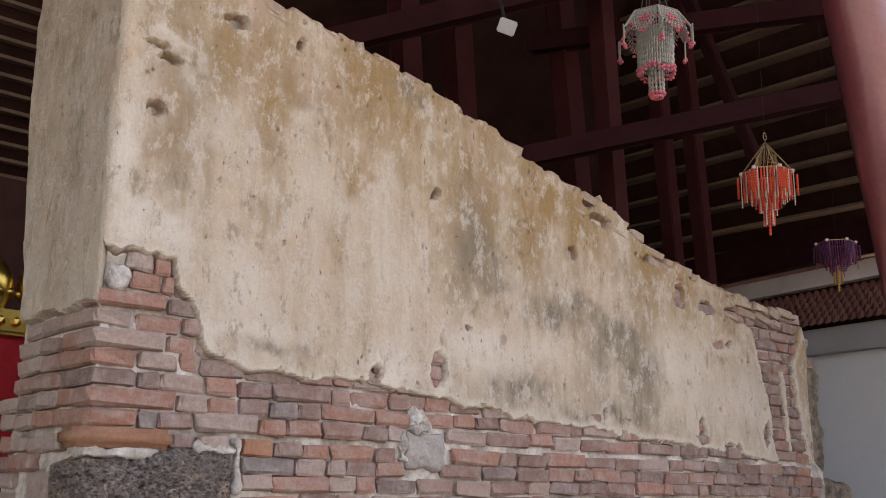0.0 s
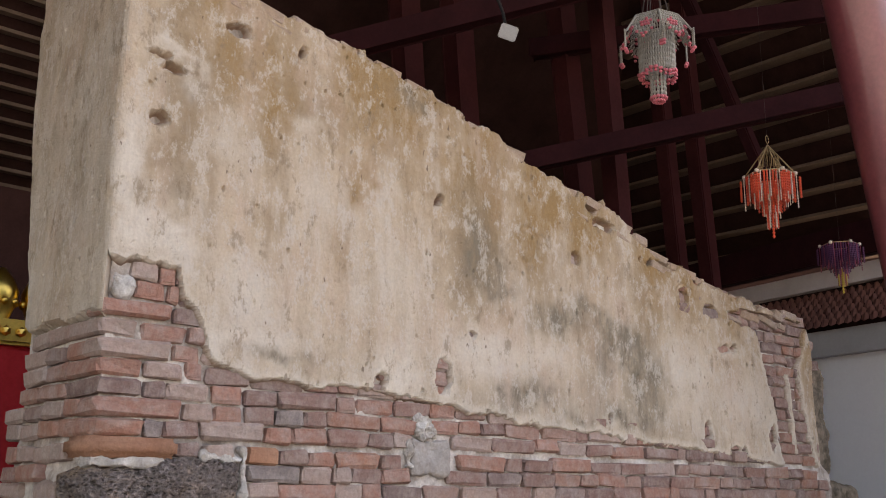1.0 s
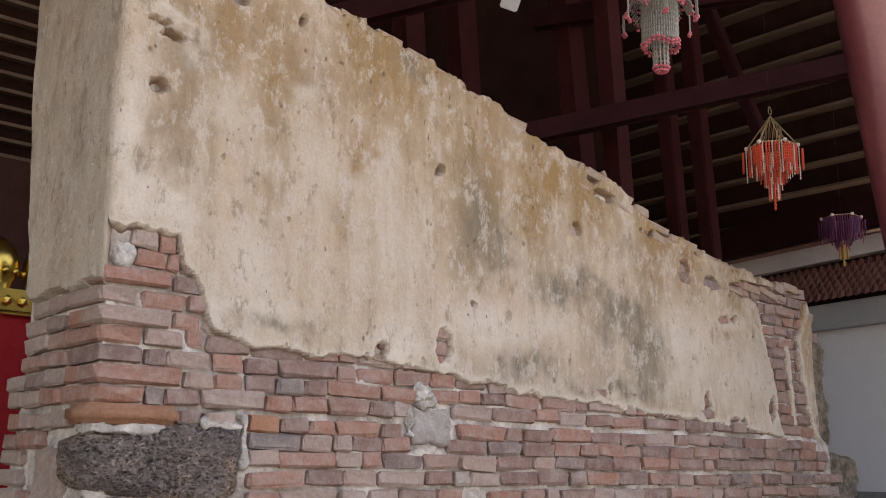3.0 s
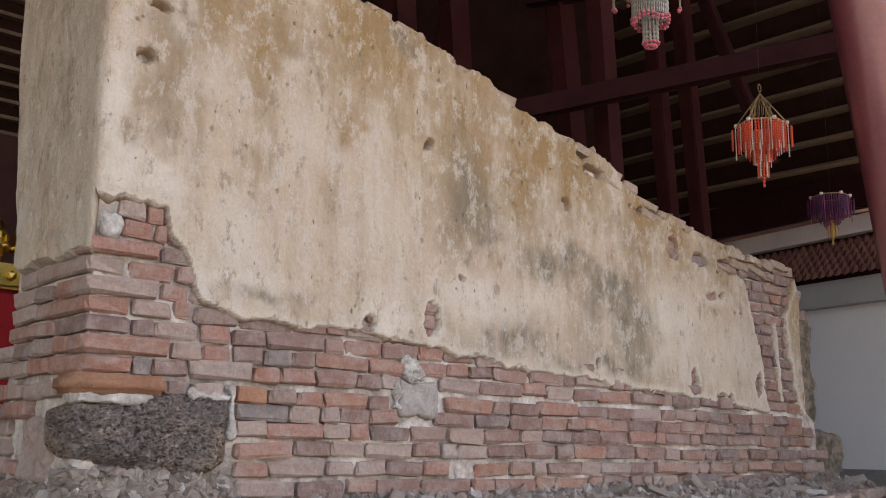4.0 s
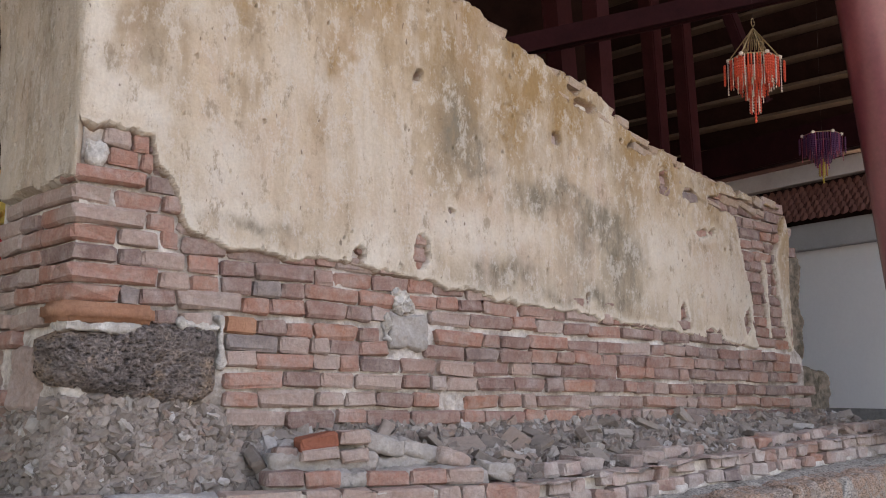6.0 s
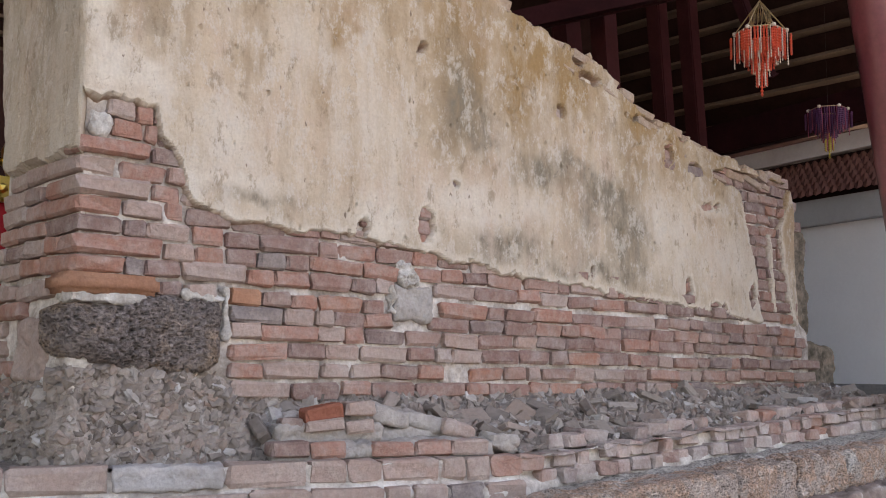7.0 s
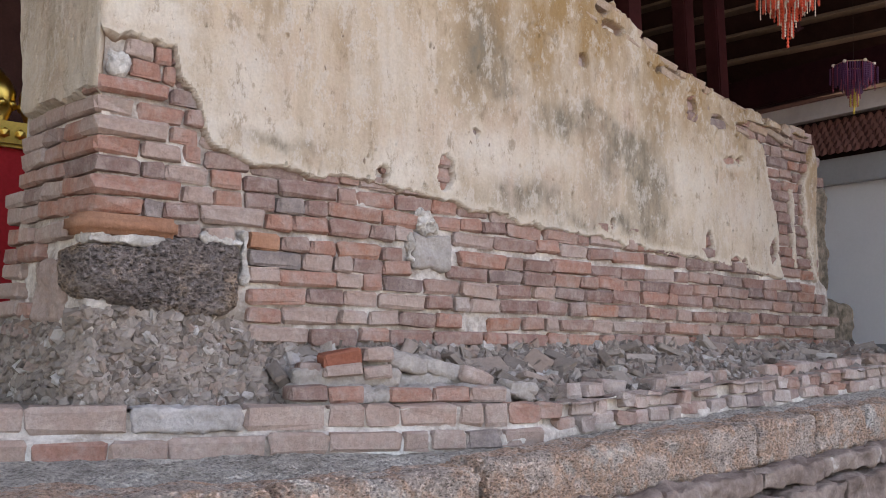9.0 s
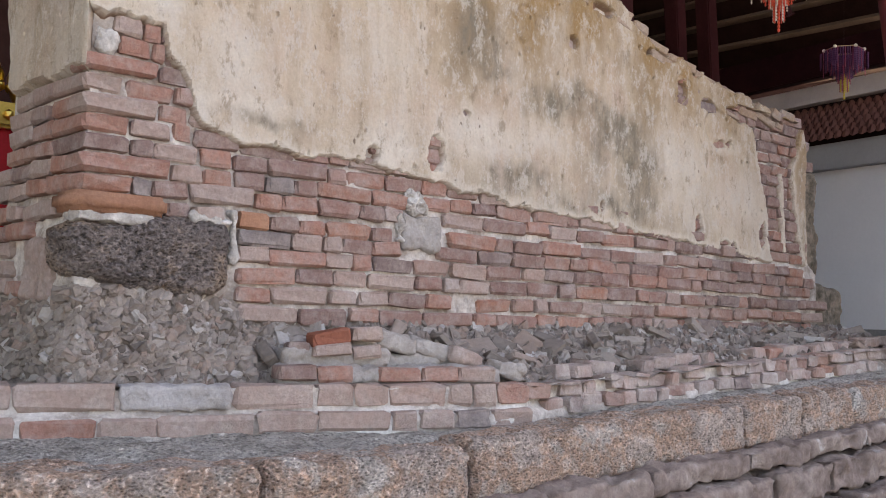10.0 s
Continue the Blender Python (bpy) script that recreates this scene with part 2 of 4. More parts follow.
def bar(bm, a, b, w, h, bevel=0.0):
    """A squared timber from a to b, w wide and h high."""
    a, b = Vector(a), Vector(b)
    d = (b - a).normalized()
    up = Vector((0, 0, 1)) if abs(d.z) < 0.8 else Vector((1, 0, 0))
    s = d.cross(up).normalized()
    u = s.cross(d)
    m = Matrix((s, d, u)).transposed().to_4x4()
    m.translation = (a + b) / 2
    box(bm, (-w / 2, -(b - a).length / 2, -h / 2), (w / 2, (b - a).length / 2, h / 2), m, bevel)


def tube(bm, pts, rad, seg=8, closed=False):
    """A round bar through pts with a radius each."""
    rings = []
    for i, p in enumerate(pts):
        q = Vector(pts[min(i + 1, len(pts) - 1)]) - Vector(pts[max(i - 1, 0)])
        q = q.normalized() if q.length > 1e-9 else Vector((0, 0, 1))
        s = q.orthogonal().normalized() if abs(q.z) < 0.9 else Vector((1, 0, 0))
        s = (s - q * s.dot(q)).normalized()
        u = q.cross(s)
        r = rad[i] if isinstance(rad, (list, tuple)) else rad
        rings.append([bm.verts.new(Vector(p) + (s * math.cos(k * math.tau / seg) + u * math.sin(k * math.tau / seg)) * r) for k in range(seg)])
    for a, b in zip(rings, rings[1:]):
        for k in range(seg):
            bm.faces.new((a[k], a[(k + 1) % seg], b[(k + 1) % seg], b[k]))
    bm.faces.new(rings[0][::-1])
    bm.faces.new(rings[-1])


def smooth(ob):
    for p in ob.data.polygons:
        p.use_smooth = True
    return ob


def fbm(x, y, z, s, o=4):
    return noise.fractal(Vector((x * s, y * s, z * s)), 1.0, 2.0, o)


def grid_mesh(bm, nu, nv, f):
    vs = [[bm.verts.new(f(i / nu, j / nv)) for i in range(nu + 1)] for j in range(nv + 1)]
    for j in range(nv):
        for i in range(nu):
            bm.faces.new((vs[j][i], vs[j][i + 1], vs[j + 1][i + 1], vs[j + 1][i]))
    return vs


def lerp(x, pts):
    if x <= pts[0][0]:
        return pts[0][1]
    for (a, fa), (b, fb) in zip(pts, pts[1:]):
        if x <= b:
            return fa + (fb - fa) * (x - a) / (b - a)
    return pts[-1][1]


# ---- setting ----
bm = bmesh.new()
box(bm, (-400, -400, -0.6), (400, 400, -0.15))
tagged(part("ground", bm, GROUND), "pale dusty ground outside the hall", "ground", kind="structure")
bm = bmesh.new()
box(bm, (-7.5, -7.0, -0.15), (10.6, 6.5, 0.0))
tagged(part("floor", bm, FLOOR), "plain grey cement floor of the hall", "floor", kind="structure")

# the far wall stands a little askew of the ruin
BASIS = Matrix.Translation((8.95, 2.3, 0)) @ Matrix.Rotation(radians(-11), 4, "Z")
bm = bmesh.new()
# the southern stretch, beams too, is unseen: added to keep out eastern sky light
box(bm, (0.0, -7.2, 1.525), (0.25, 4.2, 3.40), BASIS)
tagged(part("wall_east", bm, WHITE), "smooth white painted wall behind the ruin", "wall", kind="structure")
bm = bmesh.new()
box(bm, (-0.004, -7.2, 0.0), (0.25, 4.2, 1.525), BASIS)
tagged(part("baseboard", bm, DADO), "grey cement dado below the white wall", "dado", kind="structure")
bm = bmesh.new()
box(bm, (-0.12, -7.2, 3.21), (0.25, 4.2, 3.485), BASIS, 0.01)
tagged(part("trim", bm, GREYPAINT), "grey painted concrete beam along the white wall", "beam", kind="structure")
bm = bmesh.new()
box(bm, (-0.15, -7.2, 3.945), (0.2, 4.2, 4.13), BASIS, 0.01)
box(bm, (-0.19, -7.2, 3.93), (-0.152, 4.2, 3.975), BASIS)
tagged(part("trim", bm, PALEBEAM), "pale pinkish painted beam under the roof edge", "beam", kind="structure")
bm = bmesh.new()
box(bm, (-7.6, 5.55, 0.0), (9.4, 5.72, 4.36))
tagged(part("wall_north", bm, DARKWOOD), "dark wooden boards closing the back of the hall", "wall", kind="structure")

# roof: four slopes over the hall, boards above and battens below
X0, X1, Y0, Y1, ZE, SL = -8.0, 9.7, -7.2, 5.8, 4.2, 0.93
YM = (Y0 + Y1) / 2
RISE = (Y1 - YM) * SL
bm = bmesh.new()
CUT = 4.0  # unseen front slope, cut back this far up to let in sky light
low = [bm.verts.new(p) for p in ((X0 + CUT, Y0 + CUT, ZE + CUT * SL), (X1 - CUT, Y0 + CUT, ZE + CUT * SL), (X1, Y1, ZE), (X0, Y1, ZE), (X1, Y0 + CUT, ZE), (X0, Y0 + CUT, ZE))]
ra, rb = bm.verts.new((X0 + RISE / SL, YM, ZE + RISE)), bm.verts.new((X1 - RISE / SL, YM, ZE + RISE))
for f in ((low[0], low[1], rb, ra), (low[1], low[4], low[2], rb), (low[2], low[3], ra, rb), (low[3], low[5], low[0], ra)):
    bm.faces.new(f)
ext = bmesh.ops.extrude_face_region(bm, geom=list(bm.faces))
for v in ext["geom"]:
    if isinstance(v, bmesh.types.BMVert):
        v.co.z += 0.25
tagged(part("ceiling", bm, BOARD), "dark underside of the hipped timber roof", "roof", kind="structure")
bm = bmesh.new()
k = 0.25
while k < RISE / SL - 0.3:
    z = ZE + k * SL - 0.05
    bar(bm, (X1 - k, Y0 + max(k, CUT), z), (X1 - k, Y1 - k, z), 0.20, 0.03)
    k += 0.235
k = 0.1
while k < 4.5:
    bar(bm, (X0 + k, Y1 - k, ZE + k * SL - 0.05), (2.2, Y1 - k, ZE + k * SL - 0.05), 0.075, 0.03)
    k += 0.115
tagged(part("ceiling", bm, SLAT), "light wooden battens under the roof boards", "roof battens", kind="structure")


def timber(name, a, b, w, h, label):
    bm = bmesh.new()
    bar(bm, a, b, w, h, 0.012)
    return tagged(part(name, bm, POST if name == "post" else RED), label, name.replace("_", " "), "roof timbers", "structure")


def extend(a, b, lo, hi):
    a, b = Vector(a), Vector(b)
    d = (b - a) / (b.z - a.z)
    return a + d * (lo - a.z), a + d * (hi - a.z)


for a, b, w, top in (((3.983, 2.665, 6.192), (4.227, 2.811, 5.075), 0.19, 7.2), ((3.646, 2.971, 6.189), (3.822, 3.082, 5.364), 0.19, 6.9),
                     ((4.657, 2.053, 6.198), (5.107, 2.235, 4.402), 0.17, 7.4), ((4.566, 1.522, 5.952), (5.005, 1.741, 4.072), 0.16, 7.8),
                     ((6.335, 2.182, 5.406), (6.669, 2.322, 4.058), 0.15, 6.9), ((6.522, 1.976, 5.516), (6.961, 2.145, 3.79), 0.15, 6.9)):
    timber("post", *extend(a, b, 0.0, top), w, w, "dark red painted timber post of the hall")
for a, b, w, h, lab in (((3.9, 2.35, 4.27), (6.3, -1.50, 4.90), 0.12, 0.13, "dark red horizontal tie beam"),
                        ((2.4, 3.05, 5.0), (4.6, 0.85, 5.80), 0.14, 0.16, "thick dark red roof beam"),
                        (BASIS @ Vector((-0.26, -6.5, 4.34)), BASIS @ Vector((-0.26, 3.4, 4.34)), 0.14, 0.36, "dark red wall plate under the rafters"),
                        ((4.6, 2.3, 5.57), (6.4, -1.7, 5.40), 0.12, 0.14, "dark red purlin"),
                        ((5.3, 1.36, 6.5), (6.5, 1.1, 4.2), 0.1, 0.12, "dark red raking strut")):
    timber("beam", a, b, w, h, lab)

# ---- the ruined wall ----
XC, RAD, THICK, FAR = -0.115, 0.03, 0.80, 4.80
TOP = [(-2, 4.3), (-0.3, 4.2), (0.2, 3.78), (0.56, 3.69), (0.9, 3.64), (1.0, 3.655), (1.18, 3.607), (1.6, 3.52), (1.93, 3.43), (1.98, 3.37), (2.34, 3.33),
       (2.6, 3.28), (2.62, 3.30), (2.76, 3.25), (2.80, 3.20), (3.02, 3.13), (3.04, 3.10), (3.5, 3.01), (3.86, 2.94), (4.39, 2.905), (4.64, 2.915), (4.75, 2.88), (5.0, 2.55), (6, 2.3)]


def wrap(s, off, z):
    """A place on the ruin's skin: s metres round the corner (minus: end face), off metres proud."""
    if s >= RAD:
        return Vector((XC + s, -off, z))
    if s <= -RAD:
        return Vector((XC - off, -s, z))
    a = (s + RAD) / (2 * RAD) * math.pi / 2
    return Vector((XC + RAD - (RAD + off) * math.cos(a), RAD - (RAD + off) * math.sin(a), z))


def top_at(s):
    x = XC + s
    return lerp(x, TOP) + 0.012 * fbm(x, 3, 1, 9) if s > 0 else lerp(-0.2 + s * 0.1, TOP)


EDGE = [(-0.12, 2.545), (0.16, 2.535), (0.18, 2.445), (0.265, 2.335), (0.30, 2.235), (0.36, 2.18), (0.52, 2.16), (0.81, 2.145), (1.06, 2.155), (1.16, 2.15), (1.41, 2.12), (1.76, 2.09), (2.10, 2.06), (2.57, 2.03), (3.0, 2.005), (3.59, 1.98), (4.33, 1.925), (5.2, 1.90)]
HOLES = [(1.47, 2.24, 0.055, 0.10), (1.11, 2.19, 0.03, 0.055), (1.43, 3.05, 0.05, 0.05), (0.37, 3.54, 0.045, 0.014), (0.04, 3.09, 0.022, 0.014), (0.0, 3.335, 0.045, 0.010), (0.07, 3.295, 0.05, 0.012), (0.66, 3.55, 0.012, 0.04),
         (2.03, 2.98, 0.05, 0.025), (2.04, 2.89, 0.03, 0.02), (2.39, 2.93, 0.03, 0.03), (1.64, 2.45, 0.013, 0.015), (3.34, 2.85, 0.05, 0.07), (3.60, 2.80, 0.08, 0.05), (3.51, 2.06, 0.03, 0.09), (4.22, 2.09, 0.03, 0.11),
         (3.80, 1.99, 0.05, 0.03), (3.88, 2.0, 0.03, 0.04), (3.76, 2.60, 0.10, 0.045), (3.96, 2.80, 0.20, 0.05), (2.52, 3.23, 0.06, 0.04), (2.61, 3.15, 0.09, 0.025), (3.1, 3.01, 0.16, 0.025), (2.64, 2.13, 0.02, 0.022)]
RINGS = [(3.03, 2.74, 0.06, 0.11), (2.03, 2.94, 0.07, 0.09), (3.34, 2.85, 0.07, 0.08), (3.70, 2.68, 0.12, 0.10)]
MILDEW = [(1.77, 2.77, 0.13, 0.11, 1.0), (1.68, 2.86, 0.1, 0.11, 0.8), (1.83, 2.67, 0.09, 0.05, 0.9), (2.25, 2.57, 0.2, 0.07, 1.0), (2.5, 2.66, 0.19, 0.05, 0.6), (2.71, 2.59, 0.14, 0.06, 0.9), (2.77, 2.5, 0.17, 0.1, 0.9),
          (2.94, 2.39, 0.14, 0.14, 0.8), (2.96, 2.24, 0.15, 0.14, 0.8), (2.58, 2.39, 0.1, 0.17, 0.6), (2.06, 2.2, 0.25, 0.07, 0.7), (1.87, 2.17, 0.08, 0.07, 0.8), (2.35, 2.1, 0.17, 0.04, 0.5)]
MILDEW += [(0.59, 2.265, 0.2, 0.035, 0.7), (1.29, 3.49, 0.1, 0.04, 0.8), (1.64, 3.04, 0.1, 0.17, 0.5), (2.76, 2.14, 0.22, 0.06, 0.8), (0.11, 2.8, 0.14, 0.06, 0.35), (0.18, 3.22, 0.1, 0.06, 0.3)]
OCHRE = [(0.58, 3.26, 0.14, 0.14, 0.6), (0.94, 2.98, 0.04, 0.12, 0.9), (1.14, 3.44, 0.2, 0.16, 0.5), (1.53, 3.13, 0.15, 0.22, 0.7), (1.3, 3.55, 0.21, 0.08, 0.6), (0.73, 3.53, 0.21, 0.1, 0.4), (0.36, 3.37, 0.09, 0.14, 0.5),
         (0.86, 2.72, 0.07, 0.11, 0.4), (1.03, 2.36, 0.06, 0.11, 0.45), (2.11, 3.2, 0.22, 0.15, 0.6), (2.51, 3.1, 0.24, 0.15, 0.5), (0.51, 3.31, 0.04, 0.26, 0.5), (1.71, 2.95, 0.1, 0.22, 0.6)]
OCHRE += [(3.16, 3.02, 0.34, 0.1, 0.6), (4.57, 2.72, 0.1, 0.19, 0.7), (1.03, 3.0, 0.05, 0.12, 0.6), (2.03, 2.89, 0.17, 0.17, 0.5)]
PALE = [(0.01, 2.63, 0.09, 0.07, 1.0), (0.32, 2.25, 0.05, 0.06, 1.0), (0.45, 2.49, 0.15, 0.13, 0.7), (1.18, 2.23, 0.13, 0.1, 1.0), (1.72, 2.36, 0.23, 0.1, 0.9), (0.69, 3.22, 0.06, 0.07, 0.8), (0.33, 3.05, 0.08, 0.09, 0.6),
        (2.19, 2.4, 0.17, 0.08, 0.6), (3.4, 2.43, 0.23, 0.26, 0.6), (3.98, 2.31, 0.33, 0.2, 0.6), (-0.085, 2.85, 0.05, 0.24, 1.3), (0.13, 2.6, 0.1, 0.045, 1.0), (0.06, 3.345, 0.12, 0.03, 0.9)]
PALE += [(0.17, 3.26, 0.05, 0.06, 0.7), (1.12, 3.04, 0.05, 0.15, 0.5), (1.2, 2.65, 0.13, 0.17, 0.5), (3.21, 2.45, 0.06, 0.25, 0.6), (0.76, 2.96, 0.11, 0.1, 0.4), (0.52, 2.32, 0.22, 0.04, 0.6)]


def blobs(lst, x, z):
    x, z = x + 0.05 * fbm(x, 11, z, 5) + 0.03 * fbm(x, 3, z, 16), z + 0.06 * fbm(x, 21, z, 4) + 0.03 * fbm(x, 23, z, 14)
    return min(1.0, sum(w * math.exp(-((x - a) / p) ** 2 - ((z - c) / q) ** 2) for a, c, p, q, w in lst))


def cover(s, z):
    """How far inside the plaster a place lies, in metres; below nought the brick shows."""
    x = XC + s
    n = 0.022 * fbm(x if s > 0 else s, 0, z, 7, 5) + 0.008 * fbm(x, 5, z, 30, 3)
    if s < 0:
        return z - 2.335 + n
    d = z - lerp(x, EDGE) + n
    if x > 3.9:
        left = lerp(z, [(1.9, 4.31), (2.22, 4.28), (2.52, 4.16), (2.73, 4.10), (2.86, 3.7)])
        right = lerp(z, [(1.9, 4.72), (2.22, 4.625), (2.54, 4.57), (2.78, 4.66), (2.9, 4.75)])
        if z < 2.86:
            d = min(d, max(left - x, x - right) + 1.5 * n)
            if 2.0 < z < 2.5:
                d = max(d, 0.02 - abs(x - 4.47 - 0.1 * (2.2 - z)) + n * 0.6)
    for a, c, p, q in HOLES:
        if abs(x - a) < p + 0.08 and abs(z - c) < q + 0.08:
            d = min(d, (math.hypot((x - a) / p, (z - c) / q) - 0.72) * min(p, q) + 1.3 * n)
    d = min(d, top_at(s) - 0.035 - z + 2.5 * n + 0.02 * step(4.0, 1.0, x))
    return d


ruin = thing("wall_1", "ruined brick wall with stained lime plaster, rising from a stone base", "wall", kind="structure")
NS, NZ = 760, 240
S0, S1, ZB = -THICK, FAR - XC, 1.86
bm = bmesh.new()
lay = bm.loops.layers.float_color.new("wear_tone")
info = {}


LEFT = [(2.3, 0.67), (2.41, 0.70), (2.72, 0.76), (3.04, 0.80), (3.3, 0.837), (3.6, 0.86), (4.3, 0.85)]
RIGHT = [(1.9, 4.80), (2.1, 4.80), (2.32, 4.787), (2.61, 4.76), (2.76, 4.73), (2.85, 4.685), (2.92, 4.62), (2.94, 4.5)]


def plaster_at(u, v):
    s = S0 + (S1 - S0) * u
    z = ZB + (top_at(s) - ZB) * v
    if s < -0.3:
        s = -0.3 - (-0.3 - s) * (lerp(z, LEFT) + 0.012 * fbm(0, 4, z, 5) - 0.3) / (THICK - 0.3)
    if XC + s > 4.3:
        s = 4.3 - XC + (XC + s - 4.3) * (lerp(z, RIGHT) + 0.01 * fbm(0, 8, z, 7) - 4.3) / (FAR - 4.3)
    x = XC + s
    d = cover(s, z)
    off = -0.045 + 0.053 * step(-0.018, 0.012, d) + 0.010 * fbm(x, s, z, 1.6) + 0.004 * fbm(x, s, z, 9) + 0.0015 * fbm(x, s, z, 40, 2)
    for a, c, p, q in RINGS:
        r = math.hypot((x - a) / p, (z - c) / q)
        if s > 0 and r < 2:
            off -= 0.011 * math.exp(-((r - 1) / 0.16) ** 2)
    pit = noise.noise(Vector((x * 38, s * 38, z * 26)))
    off -= 0.012 * step(0.64, 0.76, pit)
    if s > 0:
        t0 = top_at(s)
        run = 0.95 * step(t0 - 0.8, t0 - 0.05, z) * (0.6 + 1.0 * fbm(x, 0, z * 0.15, 3.4))
        rim = 0.9 * step(0.075, 0.0, d) * step(2.75, 2.5, z)
        w = (min(1.0, 1.35 * blobs(MILDEW, x, z)), min(1.0, max(0.0, blobs(OCHRE, x, z) + run)), min(1.0, max(rim, blobs(PALE, x, z) + 0.25 * step(lerp(x, EDGE) + 0.6, lerp(x, EDGE), z))))
    else:
        # end face: greyer all over, with soft blotches
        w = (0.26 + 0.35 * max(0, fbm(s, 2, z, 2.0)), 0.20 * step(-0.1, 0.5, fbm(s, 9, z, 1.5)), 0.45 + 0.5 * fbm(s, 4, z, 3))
    p = wrap(s, off, z)
    if s > S1 - 0.05:
        p.y += 0.02
    info[len(info)] = (*w, step(0.004, -0.006, d) * step(2.0, 2.05, z) * (1.0 if s > 0 else 0.0))
    return p


vs = grid_mesh(bm, NS, NZ, plaster_at)
bm.verts.index_update()
for f in bm.faces:
    for lo in f.loops:
        lo[lay] = info[lo.vert.index]
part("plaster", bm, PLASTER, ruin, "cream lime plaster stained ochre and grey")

# solid core and its mortar skin
bm = bmesh.new()
plan = []
for i in range(101):
    x = XC + 0.03 + (4.60 - XC - 0.03) * i / 100
    plan.append((x, lerp(x, TOP) - 0.035 if x > 0.2 else lerp(x, TOP) - 0.03))
rows = []
for x, z in plan:
    rows.append([bm.verts.new(p) for p in ((x, 0.04, 0.9), (x, 0.04, z), (x, 0.72, z), (x, 0.72, 0.9))])
for a, b in zip(rows, rows[1:]):
    for k in range(3):
        bm.faces.new((a[k], b[k], b[k + 1], a[k + 1]))
bm.faces.new(rows[0])
bm.faces.new(rows[-1][::-1])
part("core", bm, MORTAR, ruin)


def mortar_at(u, v):
    s, z = S0 + 0.1 + (S1 - 0.1 - S0 + 0.10 * step(2.0, 1.85, 1.2 + 1.5 * v)) * u, 1.2 + 1.5 * v
    x = XC + s
    return wrap(s, -0.033 + 0.011 * fbm(x, s, z, 12) + 0.006 * fbm(x, s, z, 45, 2) + 0.034 * step(2.1, 1.7, z), z)


bm = bmesh.new()
grid_mesh(bm, 640, 170, mortar_at)
smooth(part("mortar", bm, MORTAR, ruin, "pale lime mortar between the bricks"))


def brick_mesh(k, lx, ly, lz, bev=0.009, jit=0.0068):
    r = random.Random(100 + k)
    bm = bmesh.new()
    box(bm, (-lx / 2, -ly / 2, -lz / 2), (lx / 2, ly / 2, lz / 2))
    bmesh.ops.bevel(bm, geom=list(bm.edges), offset=bev, segments=1, affect="EDGES")
    for v in bm.verts:
        v.co += Vector((r.uniform(-1, 1) * jit, r.uniform(-1, 1) * jit, r.uniform(-1, 1) * jit * 0.7))
    me = bpy.data.meshes.new("brick")
    bm.to_mesh(me)
    bm.free()
    return me


LENGTHS = (0.11, 0.15, 0.19, 0.23, 0.27)
MESHES = {(L, k): brick_mesh(k + 10 * j, L, 0.11, 0.056) for j, L in enumerate(LENGTHS) for k in range(4)}
PALES = {}
for key, me in MESHES.items():
    me.materials.append(BRICK)
    PALES[key] = me.copy()
    PALES[key].materials[0] = BRICK_PALE
ORANGE_BRICK = stony("orange_brick", [(0.3, (0.38, 0.185, 0.115)), (0.6, (0.47, 0.25, 0.16)), (0.72, (0.52, 0.38, 0.29))], 7, 60)


RED_BRICK = brick_material("red_brick", 0.35, (0.46, 0.235, 0.175))
GREY_BRICK = brick_material("grey_brick", 0.35, (0.27, 0.24, 0.23))
TAN_BRICK = brick_material("dusty_pink_brick", 0.45, (0.50, 0.375, 0.32))
DARK_BRICK = brick_material("dark_brown_brick", 0.35, (0.29, 0.19, 0.165))
CLEAN_BRICK = stony("clean_red_brick", [(0.3, (0.31, 0.11, 0.07)), (0.7, (0.38, 0.15, 0.10))], 9, 60)
TONES = {"O": ORANGE_BRICK, "R": RED_BRICK, "G": GREY_BRICK, "P": TAN_BRICK, "D": DARK_BRICK}
TONED = {}
for tone, material in TONES.items():
    for key, me in MESHES.items():
        TONED[(*key, tone)] = me.copy()
        TONED[(*key, tone)].materials[0] = material


def lay_brick(parent, m, length, sx=1.0, sz=1.0, pale=False, tone="N"):
    L = min(LENGTHS, key=lambda q: abs(q - length))
    key = (L, rnd.randrange(4))
    me = TONED[(*key, tone)] if tone in TONES else (PALES if pale else MESHES)[key]
    ob = new("brick", me)
    ob.parent = parent
    ob.matrix_basis = m @ Matrix.Diagonal((length / L, sx, sz, 1))
    return ob


def joined_bricks(name, parent, items, material, label):
    """Many small bricks in one mesh: pose, length, height."""
    verts, faces = [], []
    for m, L, h, *_ in items:
        me = MESHES[(min(LENGTHS, key=lambda q: abs(q - L)), rnd.randrange(4))]
        L0 = min(LENGTHS, key=lambda q: abs(q - L))
        mm = m @ Matrix.Diagonal((L / L0, 1, h, 1))
        o = len(verts)
        verts += [mm @ v.co for v in me.vertices]
        faces += [[o + i for i in p.vertices] for p in me.polygons]
    me = bpy.data.meshes.new(name)
    me.from_pydata(verts, [], faces)
    me.materials.append(material)
    ob = new(name, me)
    ob.parent = parent
    return tagged(ob, label, kind="stuff")


